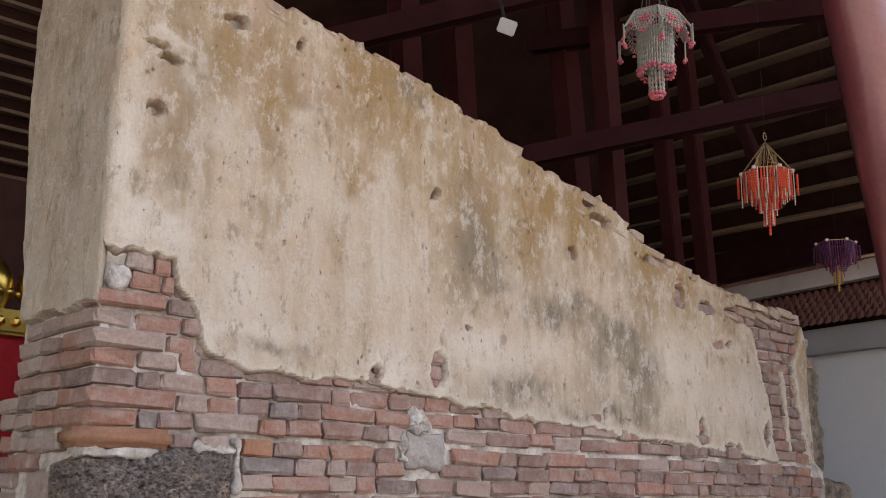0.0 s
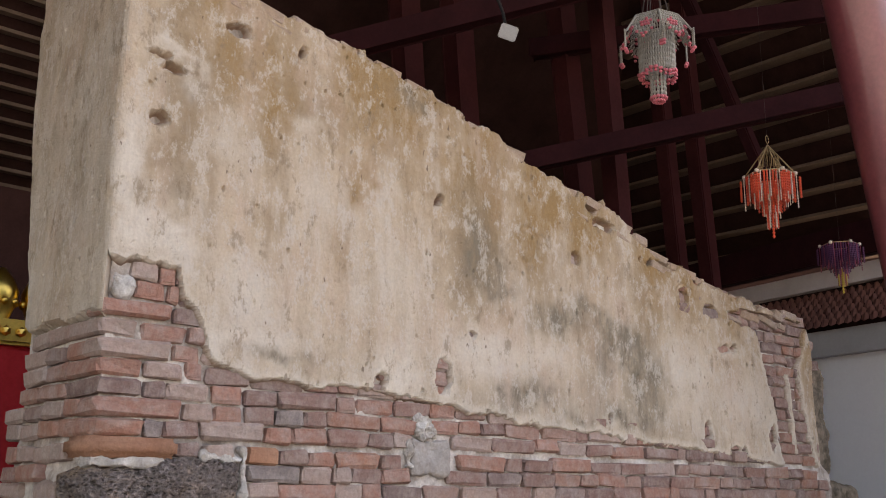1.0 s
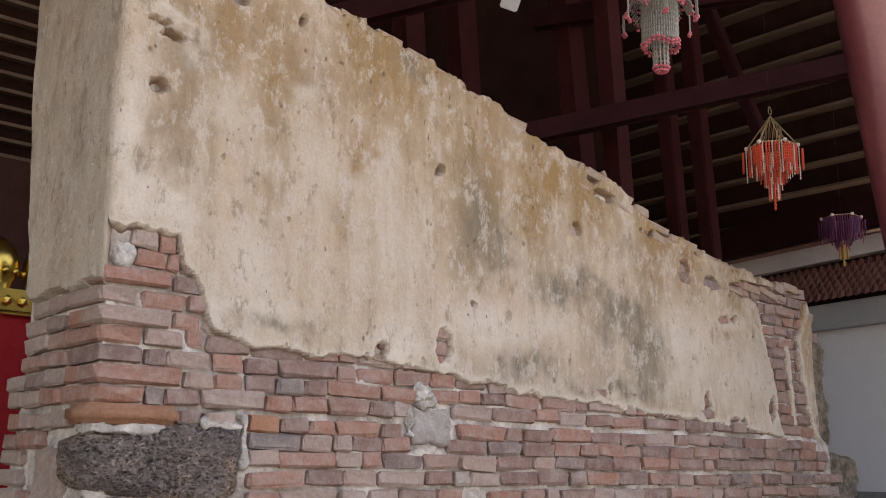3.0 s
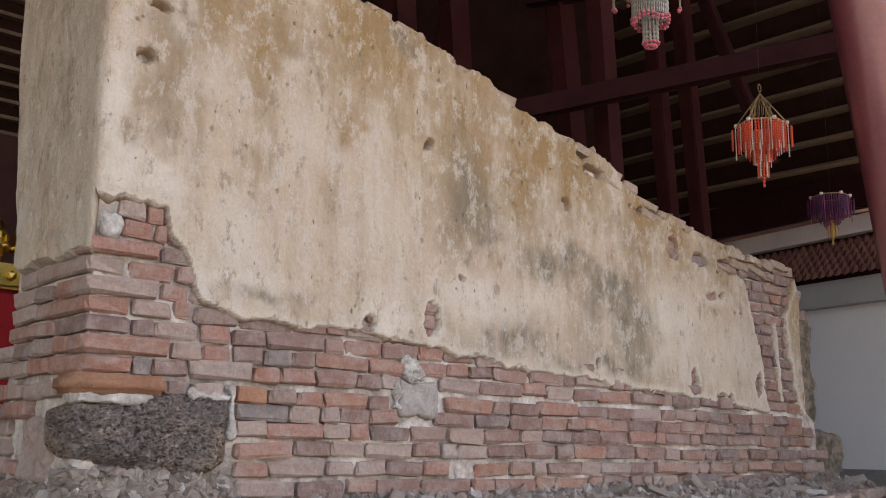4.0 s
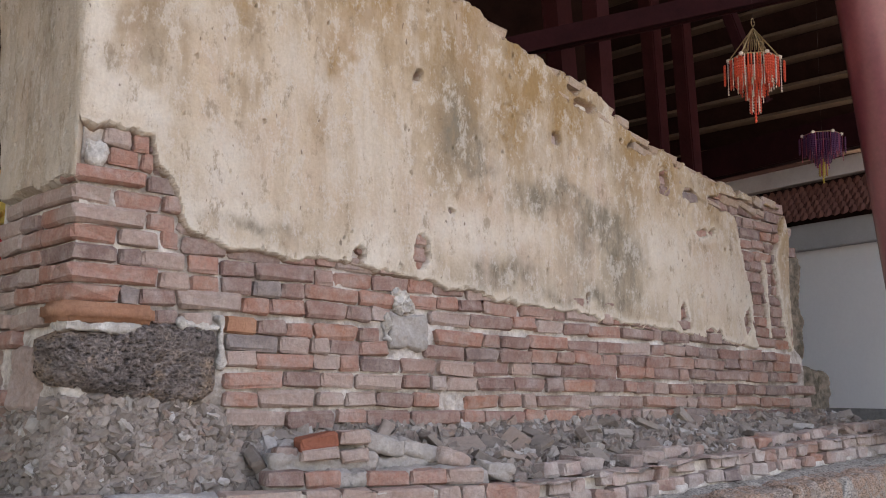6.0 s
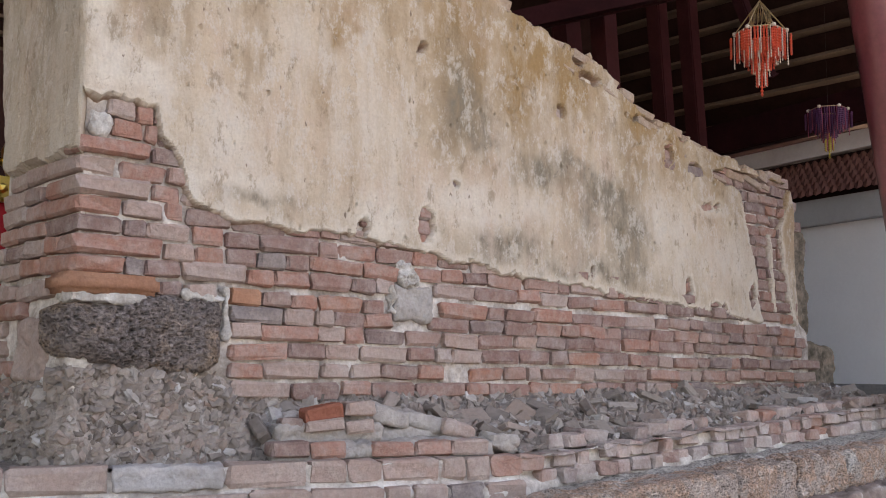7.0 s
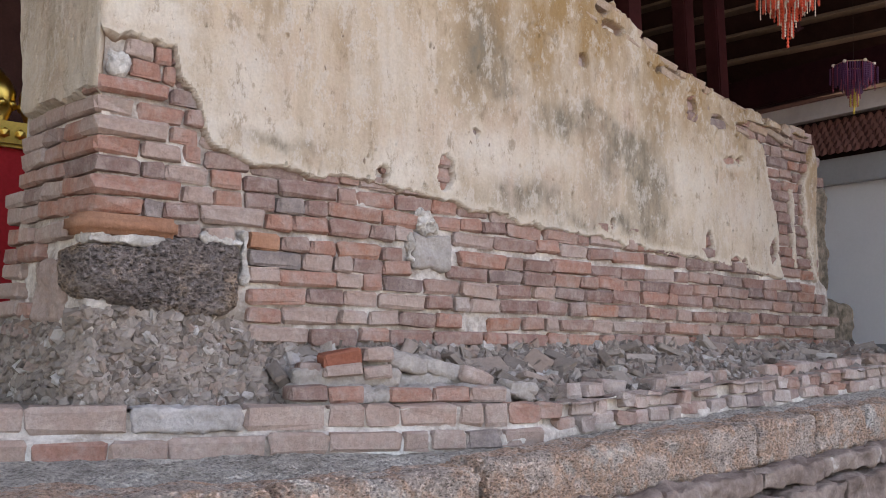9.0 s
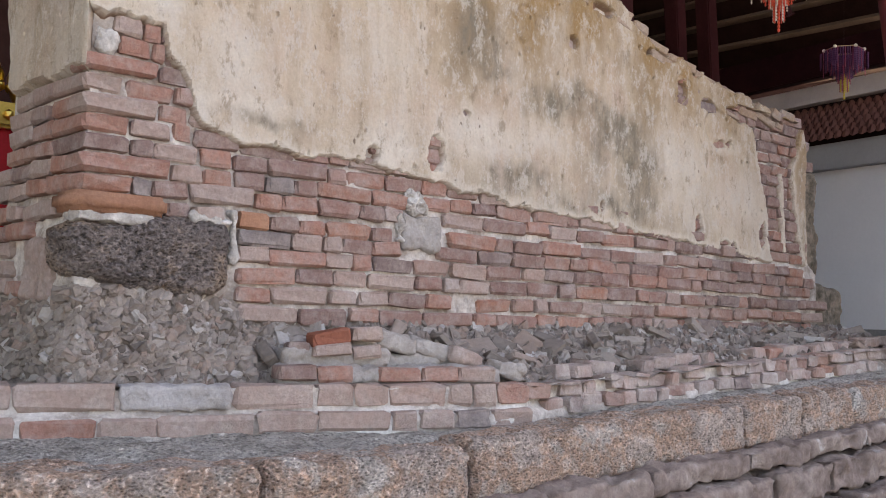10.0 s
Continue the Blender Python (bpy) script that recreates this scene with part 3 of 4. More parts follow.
# the courses by the corner: height, joints along the front, one tone a brick
LAID = {
    2.500: ((-0.02, 0.09, 0.16), "PR"),
    2.435: ((0.0, 0.13, 0.18), "RR"),
    2.365: ((-0.10, 0.15, 0.29), "RD"),
    2.295: ((-0.10, 0.03, 0.222, 0.313), "PRR"),
    2.225: ((-0.10, 0.16, 0.286), "PR"),
    2.155: ((-0.11, 0.058, 0.212, 0.301), "RPR"),
    2.087: ((-0.12, 0.061, 0.146, 0.328, 0.464), "DDPR"),
    2.019: ((-0.13, 0.214, 0.338, 0.473, 0.608, 0.738, 0.854), "RPRDGD"),
    1.951: ((-0.14, 0.068, 0.142, 0.289, 0.561, 0.683, 0.857), "RGDPRR"),
    1.877: ((0.19, 0.293, 0.43), "DP"),
    1.865: ((0.478, 0.623, 0.753, 0.889), "ODR"),
    1.800: ((0.478, 0.716, 0.863, 0.961), "GPP"),
    1.737: ((0.478, 0.621, 0.88, 1.02), "PRP"),
    1.667: ((0.478, 0.748, 0.924, 1.10), "RDP"),
    1.592: ((0.478, 0.636, 0.90, 1.05), "RPP"),
    1.520: ((0.49, 0.76, 1.0), "PD"),
}
near_items, far_items = [], []


def proud_at(z):
    return 0.040 * step(2.12, 1.75, z)


def front_brick(x0, x1, z, tone, h):
    out = -0.012 + rnd.uniform(-0.008, 0.010) + proud_at(z)
    x = (x0 + x1) / 2
    zz = z + 0.006 * fbm(x, z * 9, 0, 2.5) + rnd.uniform(-0.003, 0.003)
    m = pose(x, 0.055 - out, zz, rnd.uniform(-4, 4), rnd.uniform(-2.2, 2.2), rnd.uniform(-3.0, 3.0))
    (near_items if x < 3.35 else far_items).append((m, x1 - x0 - rnd.uniform(0.006, 0.015), h * rnd.uniform(0.98, 1.10), 1.0, tone))


levels = sorted(LAID, reverse=True)
levels = [2.92 - 0.0695 * k for k in range(6)] + levels
for row, z in enumerate(levels):
    joints, tones = LAID.get(z, ((), ""))
    if z == 1.877:
        for k in range(2):
            front_brick(joints[k], joints[k + 1], z, tones[k], 0.95)
        continue
    corner = joints and joints[0] < -0.05
    first = 0
    if corner:
        # one brick turns the corner, its length along one face and its head on the other
        deep = 0.13 if joints[1] > 0.1 else rnd.uniform(0.24, 0.30)
        out = proud_at(z)
        m = pose((XC - out + joints[1]) / 2, deep / 2 - out + 0.012, z, rnd.uniform(-1, 1), rnd.uniform(-1, 1), rnd.uniform(-1, 1))
        near_items.append((m, joints[1] - XC + out - 0.01, 1.07, (deep + 0.02) / 0.11, tones[0]))
        first = 1
    for k in range(first, len(joints) - 1):
        front_brick(joints[k], joints[k + 1], z, tones[k], 1.06)
    x = joints[-1] if joints else -0.05
    last = FAR - 0.15 + (0.12 if z < 1.86 else 0.0)
    while x < last:
        L = rnd.choice((0.10, 0.13, 0.16, 0.20, 0.22, 0.25, 0.28))
        c = x + L / 2
        zz = z + (0.004 * (c - 0.9) if z > 1.7 else 0)
        grey = 1.25 < c < 1.53 and 1.80 < zz < 2.0
        shown = min(cover(c - XC, zz) - 0.02, cover(x - XC, zz), cover(x + L - XC, zz)) < 0.03
        if shown and not grey and zz < top_at(c - XC) - 0.03 and rnd.random() > 0.012:
            front_brick(x, x + L, zz, rnd.choice("NNNNNNPPDR"), 1.05)
        x += L
    # end face
    if z < 2.33:
        y = deep - 0.005 if corner else (0.10 if row % 2 else 0.0)
        while y < 0.56 + 0.12 * step(2.35, 2.0, z):
            L = rnd.choice((0.14, 0.18, 0.22, 0.26))
            out = -0.004 + rnd.uniform(-0.008, 0.010) + proud_at(z) * 0.9
            if not (y < 0.14 and 1.56 < z < 1.90) and not (y < 0.40 and z < 1.78):
                m = pose(XC + 0.055 - out, y + L / 2, z + rnd.uniform(-0.003, 0.003), rnd.uniform(-2, 2), rnd.uniform(-1.6, 1.6), 90 + rnd.uniform(-2, 2))
                near_items.append((m, L - rnd.uniform(0.006, 0.014), rnd.uniform(1.02, 1.14), 1.0, rnd.choice("NPPDR")))
            y += L
# the three bricks bared in the hole of the plaster
for x0, x1, z in ((1.435, 1.515, 2.30), (1.42, 1.52, 2.235), (1.44, 1.50, 2.17)):
    front_brick(x0, x1, z, "R", 0.95)
near_items.sort(key=lambda q: q[0].translation.x)
joined_bricks("brickwork", ruin, far_items + near_items[300:], BRICK, "weathered red-brown bricks")

# broken bricks along the top
CAP = brick_material("stained_cap_brick", 0.3, (0.50, 0.37, 0.26))
items, x = [], 0.15
while x < 4.55:
    L = rnd.choice((0.11, 0.15, 0.19, 0.24))
    items.append((pose(x + L / 2, 0.056 + rnd.uniform(-0.010, 0.008), lerp(x + L / 2, TOP) - 0.030 + rnd.uniform(-0.012, 0.008), rnd.uniform(-6, 6), 11 + rnd.uniform(-5, 5), rnd.uniform(-8, 8)), L, rnd.uniform(0.8, 1.1)))
    x += L + rnd.uniform(0.0, 0.03)
x = 0.3
while x < 4.4:
    L = rnd.choice((0.08, 0.11, 0.15, 0.19))
    if rnd.random() < lerp(x, [(0, 0.25), (2.2, 0.5), (3.2, 0.85)]):
        items.append((pose(x + L / 2, 0.052 + rnd.uniform(-0.008, 0.006), lerp(x + L / 2, TOP) - rnd.choice((0.085, 0.10, 0.15)) + rnd.uniform(-0.012, 0.012), rnd.uniform(-6, 6), 11 + rnd.uniform(-5, 5), rnd.uniform(-5, 5)), L, rnd.uniform(0.5, 0.9)))
    x += L + rnd.uniform(0.0, 0.04)
joined_bricks("top_course", ruin, items, CAP, "broken bricks along the top edge, stained like the plaster")


def rock(bm, lo, hi, n=24, rough=0.02, seed=0, scale=6.0, pits=0.0, rnd_corner=0.06):
    """A rough rounded block, its faces finely broken."""
    c, h = (Vector(lo) + Vector(hi)) / 2, (Vector(hi) - Vector(lo)) / 2
    cells = [max(3, int(n * 2 * h[k] / max(h) / 2)) for k in range(3)]
    made = {}

    def vert(i, j, k):
        key = (i, j, k)
        if key not in made:
            p = Vector((h.x * (2 * i / cells[0] - 1), h.y * (2 * j / cells[1] - 1), h.z * (2 * k / cells[2] - 1)))
            q = Vector([max(-h[a] + rnd_corner, min(h[a] - rnd_corner, p[a])) for a in range(3)])
            d = p - q
            nrm = d.normalized() if d.length > 1e-6 else Vector((0, 0, 0))
            p = q + nrm * min(d.length, rnd_corner)
            w = c + p
            a = rough * noise.fractal(w * scale + Vector((seed, 0, 0)), 1.0, 2.0, 4)
            if pits:
                a -= pits * step(0.15, 0.5, noise.noise(w * 34)) + pits * 0.6 * step(0.2, 0.5, noise.noise(w * 70))
            made[key] = bm.verts.new(w + nrm * a)
        return made[key]
    for ax in range(3):
        a, b = [k for k in range(3) if k != ax]
        for side in (0, cells[ax]):
            for i in range(cells[a]):
                for j in range(cells[b]):
                    quad = []
                    for di, dj in ((0, 0), (1, 0), (1, 1), (0, 1)):
                        idx = [0, 0, 0]
                        idx[ax], idx[a], idx[b] = side, i + di, j + dj
                        quad.append(vert(*idx))
                    if len(set(quad)) == 4:
                        bm.faces.new(quad)
    bmesh.ops.recalc_face_normals(bm, faces=list(bm.faces))


bm = bmesh.new()
rock(bm, (-0.165, -0.062, 1.572), (0.452, 0.16, 1.846), 170, 0.035, 3, 4.5, 0.013, 0.085)
for v in bm.verts:
    worn = step(0.16, -0.17, v.co.x)
    v.co.z += worn * (0.07 * step(1.80, 1.57, v.co.z) - 0.035 * step(1.78, 1.85, v.co.z))
    v.co.y += 0.03 * worn * step(1.72, 1.57, v.co.z)
smooth(part("corner_stone", bm, LATERITE_DARK, ruin, "dark porous laterite corner stone"))
bm = bmesh.new()
box(bm, (-0.158, -0.052, 1.846), (0.185, 0.14, 1.916))
bmesh.ops.bevel(bm, geom=list(bm.edges), offset=0.018, segments=3, affect="EDGES")
smooth(part("corner_brick", bm, ORANGE_BRICK, ruin, "rounded orange corner brick"))
bm = bmesh.new()
rock(bm, (-0.142, 0.15, 1.55), (0.0, 0.42, 1.765), 50, 0.022, 14, 8, 0, 0.02)
smooth(part("slab", bm, TAN_BRICK, ruin, "flat pinkish slab under the brick courses"))
bm = bmesh.new()
rock(bm, (1.29, -0.016, 1.815), (1.50, 0.06, 1.965), 50, 0.022, 8, 9, 0, 0.018)
smooth(part("repair_stone", bm, REPAIR, ruin, "flat grey repair stone set in lime"))
bm = bmesh.new()
rock(bm, (1.30, -0.006, 1.965), (1.43, 0.06, 2.06), 50, 0.04, 5, 16, 0, 0.02)
rock(bm, (1.25, -0.018, 1.84), (1.285, 0.06, 1.97), 30, 0.03, 6, 14, 0, 0.015)
smooth(part("lime_patch", bm, LIME, ruin, "white lime smear round the repair stone"))
bm = bmesh.new()
rock(bm, (0.452, -0.030, 1.70), (0.476, 0.05, 1.895), 60, 0.018, 4, 16, 0, 0.010)
rock(bm, (-0.135, -0.042, 1.815), (0.14, 0.10, 1.85), 60, 0.015, 4, 14, 0, 0.010)
rock(bm, (0.29, -0.03, 1.843), (0.46, 0.06, 1.87), 40, 0.03, 4, 14, 0, 0.01)
rock(bm, (-0.085, 0.004, 2.40), (-0.005, 0.06, 2.485), 40, 0.02, 9, 14, 0, 0.026)
smooth(part("lime_patch", bm, LIME, ruin, "white lime pointing round the corner stone"))

# far pier: the ragged end of the wall
bm = bmesh.new()
rock(bm, (4.50, 0.10, 1.3), (4.78, 0.75, 2.80), 60, 0.04, 12, 4, 0, 0.05)
rock(bm, (4.75, 0.40, 1.2), (5.70, 0.75, 2.70), 90, 0.035, 17, 6, 0, 0.05)
rock(bm, (4.75, 0.38, 1.1), (6.05, 0.80, 1.84), 90, 0.035, 19, 6, 0, 0.04)
rock(bm, (4.75, 0.34, 1.0), (6.25, 0.84, 1.46), 90, 0.04, 23, 6, 0, 0.04)
smooth(part("far_end", bm, MOSSY, ruin, "mossy ragged end of the wall"))

# ---- rubble apron ----
APRON_S0, APRON_S1 = -1.2, 5.4


def apron(u, v):
    s = APRON_S0 + (APRON_S1 - APRON_S0) * u
    x = XC + s
    hi = lerp(x, [(-1, 1.56), (-0.1, 1.60), (0.42, 1.60), (0.52, 1.52), (0.9, 1.50), (5.5, 1.52)])
    lo = lerp(x, [(-1, 1.16), (0.9, 1.20), (1.5, 1.285), (5.0, 1.40)])
    z = lo + (hi - lo) * v
    out = (1 - v) ** 1.5 * lerp(x, [(-1.0, 0.06), (-0.2, 0.08), (0.3, 0.2), (0.7, 0.32), (1.3, 0.52), (4.5, 0.56)])
    off = 0.004 + out + 0.022 * fbm(x, s, z, 9) + 0.012 * fbm(x, s, z, 30)
    p = wrap(s, off, z + 0.012 * fbm(x, 7, z, 14))
    return p


rubble = thing("rubble", "grey-brown rubble and earth packed below the brickwork", "rubble", kind="stuff")
bm = bmesh.new()
grid_mesh(bm, 420, 44, apron)
part("earth", bm, RUBBLE, rubble)
verts, faces = [], []
SHARD = brick_mesh(77, 0.05, 0.034, 0.022, 0.007, 0.008)
for k in range(8500):
    u = rnd.uniform(0.0, 1.0) ** 1.15
    v = rnd.uniform(0.0, 0.98)
    p = apron(u, v)
    sc = rnd.choice((0.2, 0.25, 0.35, 0.45, 0.6, 0.8, 1.15)) * (1.4 if p.x > 1 else 1.0)
    p.y += 0.002 + 0.005 * sc
    m = Matrix.Translation(p) @ Euler((rnd.uniform(0.2, 2.2), rnd.uniform(-0.8, 0.8), rnd.uniform(-0.7, 0.7) - (0.0 if p.x > -0.05 else 1.4))).to_matrix().to_4x4() @ Matrix.Diagonal((sc, sc * rnd.uniform(0.7, 1.4), sc * rnd.uniform(0.7, 1.5), 1))
    o = len(verts)
    verts += [m @ q.co for q in SHARD.vertices]
    faces += [[o + i for i in f.vertices] for f in SHARD.polygons]
me = bpy.data.meshes.new("shards")
me.from_pydata(verts, [], faces)
me.materials.append(SHARDS)
ob = new("shards", me)
ob.parent = rubble
items = []
for k in range(70):
    p = apron(rnd.uniform(0.28, 1.0), rnd.uniform(0.05, 0.8))
    items.append((Matrix.Translation(p) @ Euler((rnd.uniform(-0.9, 0.9), rnd.uniform(-0.8, 0.8), rnd.uniform(-0.6, 0.6))).to_matrix().to_4x4(), rnd.uniform(0.08, 0.22), rnd.uniform(0.4, 0.9)))
joined_bricks("brick_fragments", rubble, items, SHARDS, "broken brick pieces lying in the rubble")

# ---- stepped base ----
base = thing("plinth", "stepped base of brick ledges over porous laterite blocks", "base", kind="structure")


def ledge_at(d, back=0.0):
    """A place along the brick ledge's front: d metres from its bend, minus towards the near end; with its bearing and top."""
    if d < 0:
        ux, uy = 0.945, -0.327
        p = Vector((1.35 + ux * d, -0.70 + uy * d, 1.28))
        a = math.degrees(math.atan2(uy, ux))
        n = Vector((-uy, ux, 0))
    else:
        p, a, n = Vector((1.35 + d, -0.70 + 0.02 * d, 1.28 + 0.042 * d)), 1.0, Vector((0, 1, 0))
    return p + n * back, a


def ledge_course(parent, drop, back, d0, d1, lens, jit, pale=True, gap=0.008):
    d = d0
    while d < d1:
        L = rnd.choice(lens)
        p, a = ledge_at(d + L / 2, back + 0.055 + rnd.uniform(-jit, jit))
        m = Matrix.Translation((p.x, p.y, p.z - drop - 0.031 + rnd.uniform(-1, 1) * jit * 0.4)) @ pose(0, 0, 0, rnd.uniform(-1, 1) * jit * 200, rnd.uniform(-1, 1) * jit * 150, a + rnd.uniform(-1, 1) * jit * 300)
        if rnd.random() > jit * 4:
            lay_brick(parent, m, L - gap, 1.0, rnd.uniform(1.02, 1.12), pale and rnd.random() < 0.75)
        d += L




def ledge_row(top, high, back, joints, tones, tilt=0.0):
    """Bricks along the near ledge from joint to joint; a dash leaves one out."""
    for a, b, tone in zip(joints, joints[1:], tones):
        if tone != "-":
            p, turn = ledge_at((a + b) / 2, back + 0.055 + rnd.uniform(-0.004, 0.004))
            m = Matrix.Translation((p.x, p.y, top - high / 2 + rnd.uniform(-0.003, 0.003))) @ pose(0, 0, 0, 0, tilt + rnd.uniform(-0.5, 0.5), turn + rnd.uniform(-1, 1))
            lay_brick(base, m, b - a - 0.008, 1.0, high / 0.056, tone == "N", tone)


ledge_row(1.285, 0.078, 0.0, (-2.6, -2.3, -2.05, -1.79, -1.48, -1.117, -0.832, -0.693, -0.568, -0.339, -0.237, -0.138, -0.004), "PRPP-PPPPPPR")
ledge_row(1.186, 0.076, -0.045, (-2.6, -2.3, -2.02, -1.77, -1.543, -1.364, -1.044), "PNPRPP")
ledge_row(1.196, 0.070, -0.045, (-1.044, -0.832, -0.571, -0.465, -0.324, -0.18, -0.003), "PPPPGP")
ledge_course(base, 0.0, 0.02, 0.0, 4.6, (0.08, 0.10, 0.13, 0.16), 0.016)
ledge_course(base, 0.060, 0.0, 0.1, 4.6, (0.09, 0.12, 0.15), 0.018)
ledge_course(base, -0.050, 0.13, 0.3, 4.6, (0.10, 0.14, 0.18), 0.03)
# the small stack of bricks left on the ledge, bedded in lime
ledge_row(1.342, 0.056, 0.10, (-0.94, -0.798, -0.662, -0.575, -0.399, -0.25, -0.09), "DR-RRP")
ledge_row(1.418, 0.046, 0.16, (-0.93, -0.80, -0.65, -0.535), "-PP", -5)
ledge_row(1.425, 0.05, 0.19, (-0.88, -0.80), "D", -5)
for a, b, z, material, label in ((-0.798, -0.652, 1.440, CLEAN_BRICK, "clean bright red brick"), (-0.648, -0.535, 1.458, TAN_BRICK, "")):
    p, turn = ledge_at((a + b) / 2, 0.165 + 0.055)
    ob = lay_brick(base, Matrix.Translation((p.x, p.y, z)) @ pose(0, 0, 0, 0, -11 if label else -3, turn), b - a, 1.0, 0.95)
    ob.data = ob.data.copy()
    ob.data.materials[0] = material
    if label:
        ob["label"] = label
for k, (d, back, z, L, hgt) in enumerate(((-0.45, 0.22, 1.43, 0.16, 0.07), (-0.30, 0.24, 1.405, 0.17, 0.06), (-0.16, 0.20, 1.375, 0.15, 0.06), (-0.02, 0.12, 1.33, 0.12, 0.07))):
    p, turn = ledge_at(d, back)
    bm = bmesh.new()
    rock(bm, (-L / 2, 0.0, -hgt / 2), (L / 2, 0.12, hgt / 2), 22, 0.02, 40 + k, 9, 0, 0.02)
    ob = smooth(part("stone", bm, TAN_BRICK if k == 2 else REPAIR, base))
    ob.matrix_basis = Matrix.Translation((p.x, p.y, z)) @ pose(0, 0, 0, 0, 14, turn)
bm = bmesh.new()
for k, (d0, d1, back, z0, z1) in enumerate(((-0.93, -0.05, 0.125, 1.27, 1.335), (-0.90, -0.5, 0.18, 1.33, 1.40), (-0.84, -0.55, 0.22, 1.39, 1.43), (-0.52, -0.14, 0.24, 1.32, 1.38), (-0.70, -0.55, 0.112, 1.285, 1.335))):
    p, turn = ledge_at((d0 + d1) / 2, back)
    o = len(bm.verts)
    rock(bm, (-(d1 - d0) / 2, 0.0, z0 - 1.3), ((d1 - d0) / 2, 0.30, z1 - 1.3), 60, 0.022, 60 + k, 12, 0, 0.02)
    bm.verts.ensure_lookup_table()
    for v in bm.verts[o:]:
        v.co = (Matrix.Translation((p.x, p.y, 1.3)) @ pose(0, 0, 0, 0, 0, turn)) @ v.co
smooth(part("stack_mortar", bm, REPAIR, base, "pale lime packed round the stacked bricks"))


def slope_at(u, v):
    d = -2.7 + 7.6 * u
    p, a = ledge_at(d, 0.15)
    q = Vector((p.x - 0.06, -0.82 + 0.22 * step(0.9, -0.4, p.x), 0))
    p = Vector((q.x + (p.x - q.x) * v, q.y + (p.y - q.y) * v, p.z))
    z = p.z - 0.165 + 0.03 * step(-0.4, 0.3, d) + (0.012 if v > 0.6 else 0.012 * v) - 0.03 * step(0.4, 0.0, v) + 0.014 * fbm(p.x, p.y, 0, 5) + 0.006 * fbm(p.x, p.y, 1, 25)
    return Vector((p.x, p.y, z))


bm = bmesh.new()
grid_mesh(bm, 420, 44, slope_at)
smooth(part("cement_fillet", bm, BED, base, "grey cement bed spread between bricks and laterite"))
bm = bmesh.new()
grid_mesh(bm, 420, 14, lambda u, v: (lambda q: Vector((q.x, q.y, q.z - 0.008 - 0.19 * (1 - v) + 0.008 * fbm(q.x, v, 0, 12))))(ledge_at(-2.6 + 7.4 * u, 0.010 + 0.045 * step(2.55 / 7.4, 2.7 / 7.4, u) - 0.045 * step(0.62, 0.48, v) + 0.005 * fbm(u * 7.4, v * 0.2, 2, 9))[0]))
smooth(part("mortar", bm, MORTAR, base))
bm = bmesh.new()
grid_mesh(bm, 120, 8, lambda u, v: (lambda q: Vector((q.x, q.y, q.z - 0.012 + 0.02 * fbm(q.x, q.y, 0, 10))))(ledge_at(-2.6 + 7.4 * u, 0.01 + 0.5 * v)[0]))
smooth(part("bedding", bm, RUBBLE, base))


def lat_at(d):
    if d < 0:
        return Vector((0.55 + d, -1.0 + 0.06 * d + 0.22 * d * d, 1.145)), math.degrees(math.atan2(0.06 + 0.44 * d, 1.0))
    return Vector((0.55 + d, -1.0 + 0.02 * d, 1.155 + 0.033 * d)), 1.0


d, k = -1.75, 0
for L in (1.22, 0.74, 1.66, 0.53, 0.50, 0.75, 0.7, 0.8):
    p, a = lat_at(d + L / 2)
    bm = bmesh.new()
    rock(bm, (-L / 2 + 0.006, 0.0, -0.20), (L / 2 - 0.006, 0.22, 0.0), int(L * 130), 0.018, k * 9, 6.0, 0.009, 0.035)
    ob = smooth(part("laterite_block", bm, LATERITE, base, "brown porous laterite block"))
    ob.matrix_basis = Matrix.Translation(p - Vector((0, 0, 0.022))) @ pose(0, 0, 0, 0, -1.8 if d >= 0 else 0, a)
    d += L
    k += 1
d, k = -1.6, 0
for L in (0.7, 0.6, 0.8, 0.55, 0.7, 0.5, 0.6, 0.45, 0.7, 0.6):
    p, a = lat_at(d + L / 2)
    for lev, (out, drop, h) in enumerate(((-0.10, 0.205, 0.09), (-0.16, 0.30, 0.14), (-0.24, 0.45, 0.35), (-0.3, 0.81, 0.5))):
        bm = bmesh.new()
        rock(bm, (-L / 2 + 0.004, 0.0, -h), (L / 2 - 0.004, 0.5, 0.0), int(L * 90), 0.03, k * 5 + lev, 7.0, 0.004, 0.018)
        ob = smooth(part("base_stone", bm, STONE, base))
        q = p + Matrix.Rotation(radians(a), 3, "Z") @ Vector((0.11 * lev, out, -drop))
        ob.matrix_basis = Matrix.Translation(q) @ pose(0, 0, 0, 0, -1.5 if d >= 0 else 0, a)
    d += L
    k += 1
bm = bmesh.new()
box(bm, (-0.6, 0.25, 0.0), (5.6, 1.5, 1.15))
box(bm, (0.7, -0.72, 0.0), (5.6, 0.25, 1.0))
part("fill", bm, RUBBLE, base)
p, a = ledge_at(-1.30, 0.0)
bm = bmesh.new()
rock(bm, (-0.178, -0.012, -0.078), (0.178, 0.10, 0.004), 60, 0.014, 31, 12, 0, 0.016)
ob = smooth(part("cement_patch", bm, CEMENT, base, "smooth blue-grey cement patch on the ledge"))
ob.matrix_basis = Matrix.Translation(p) @ pose(0, 0, 0, 0, 0, a)

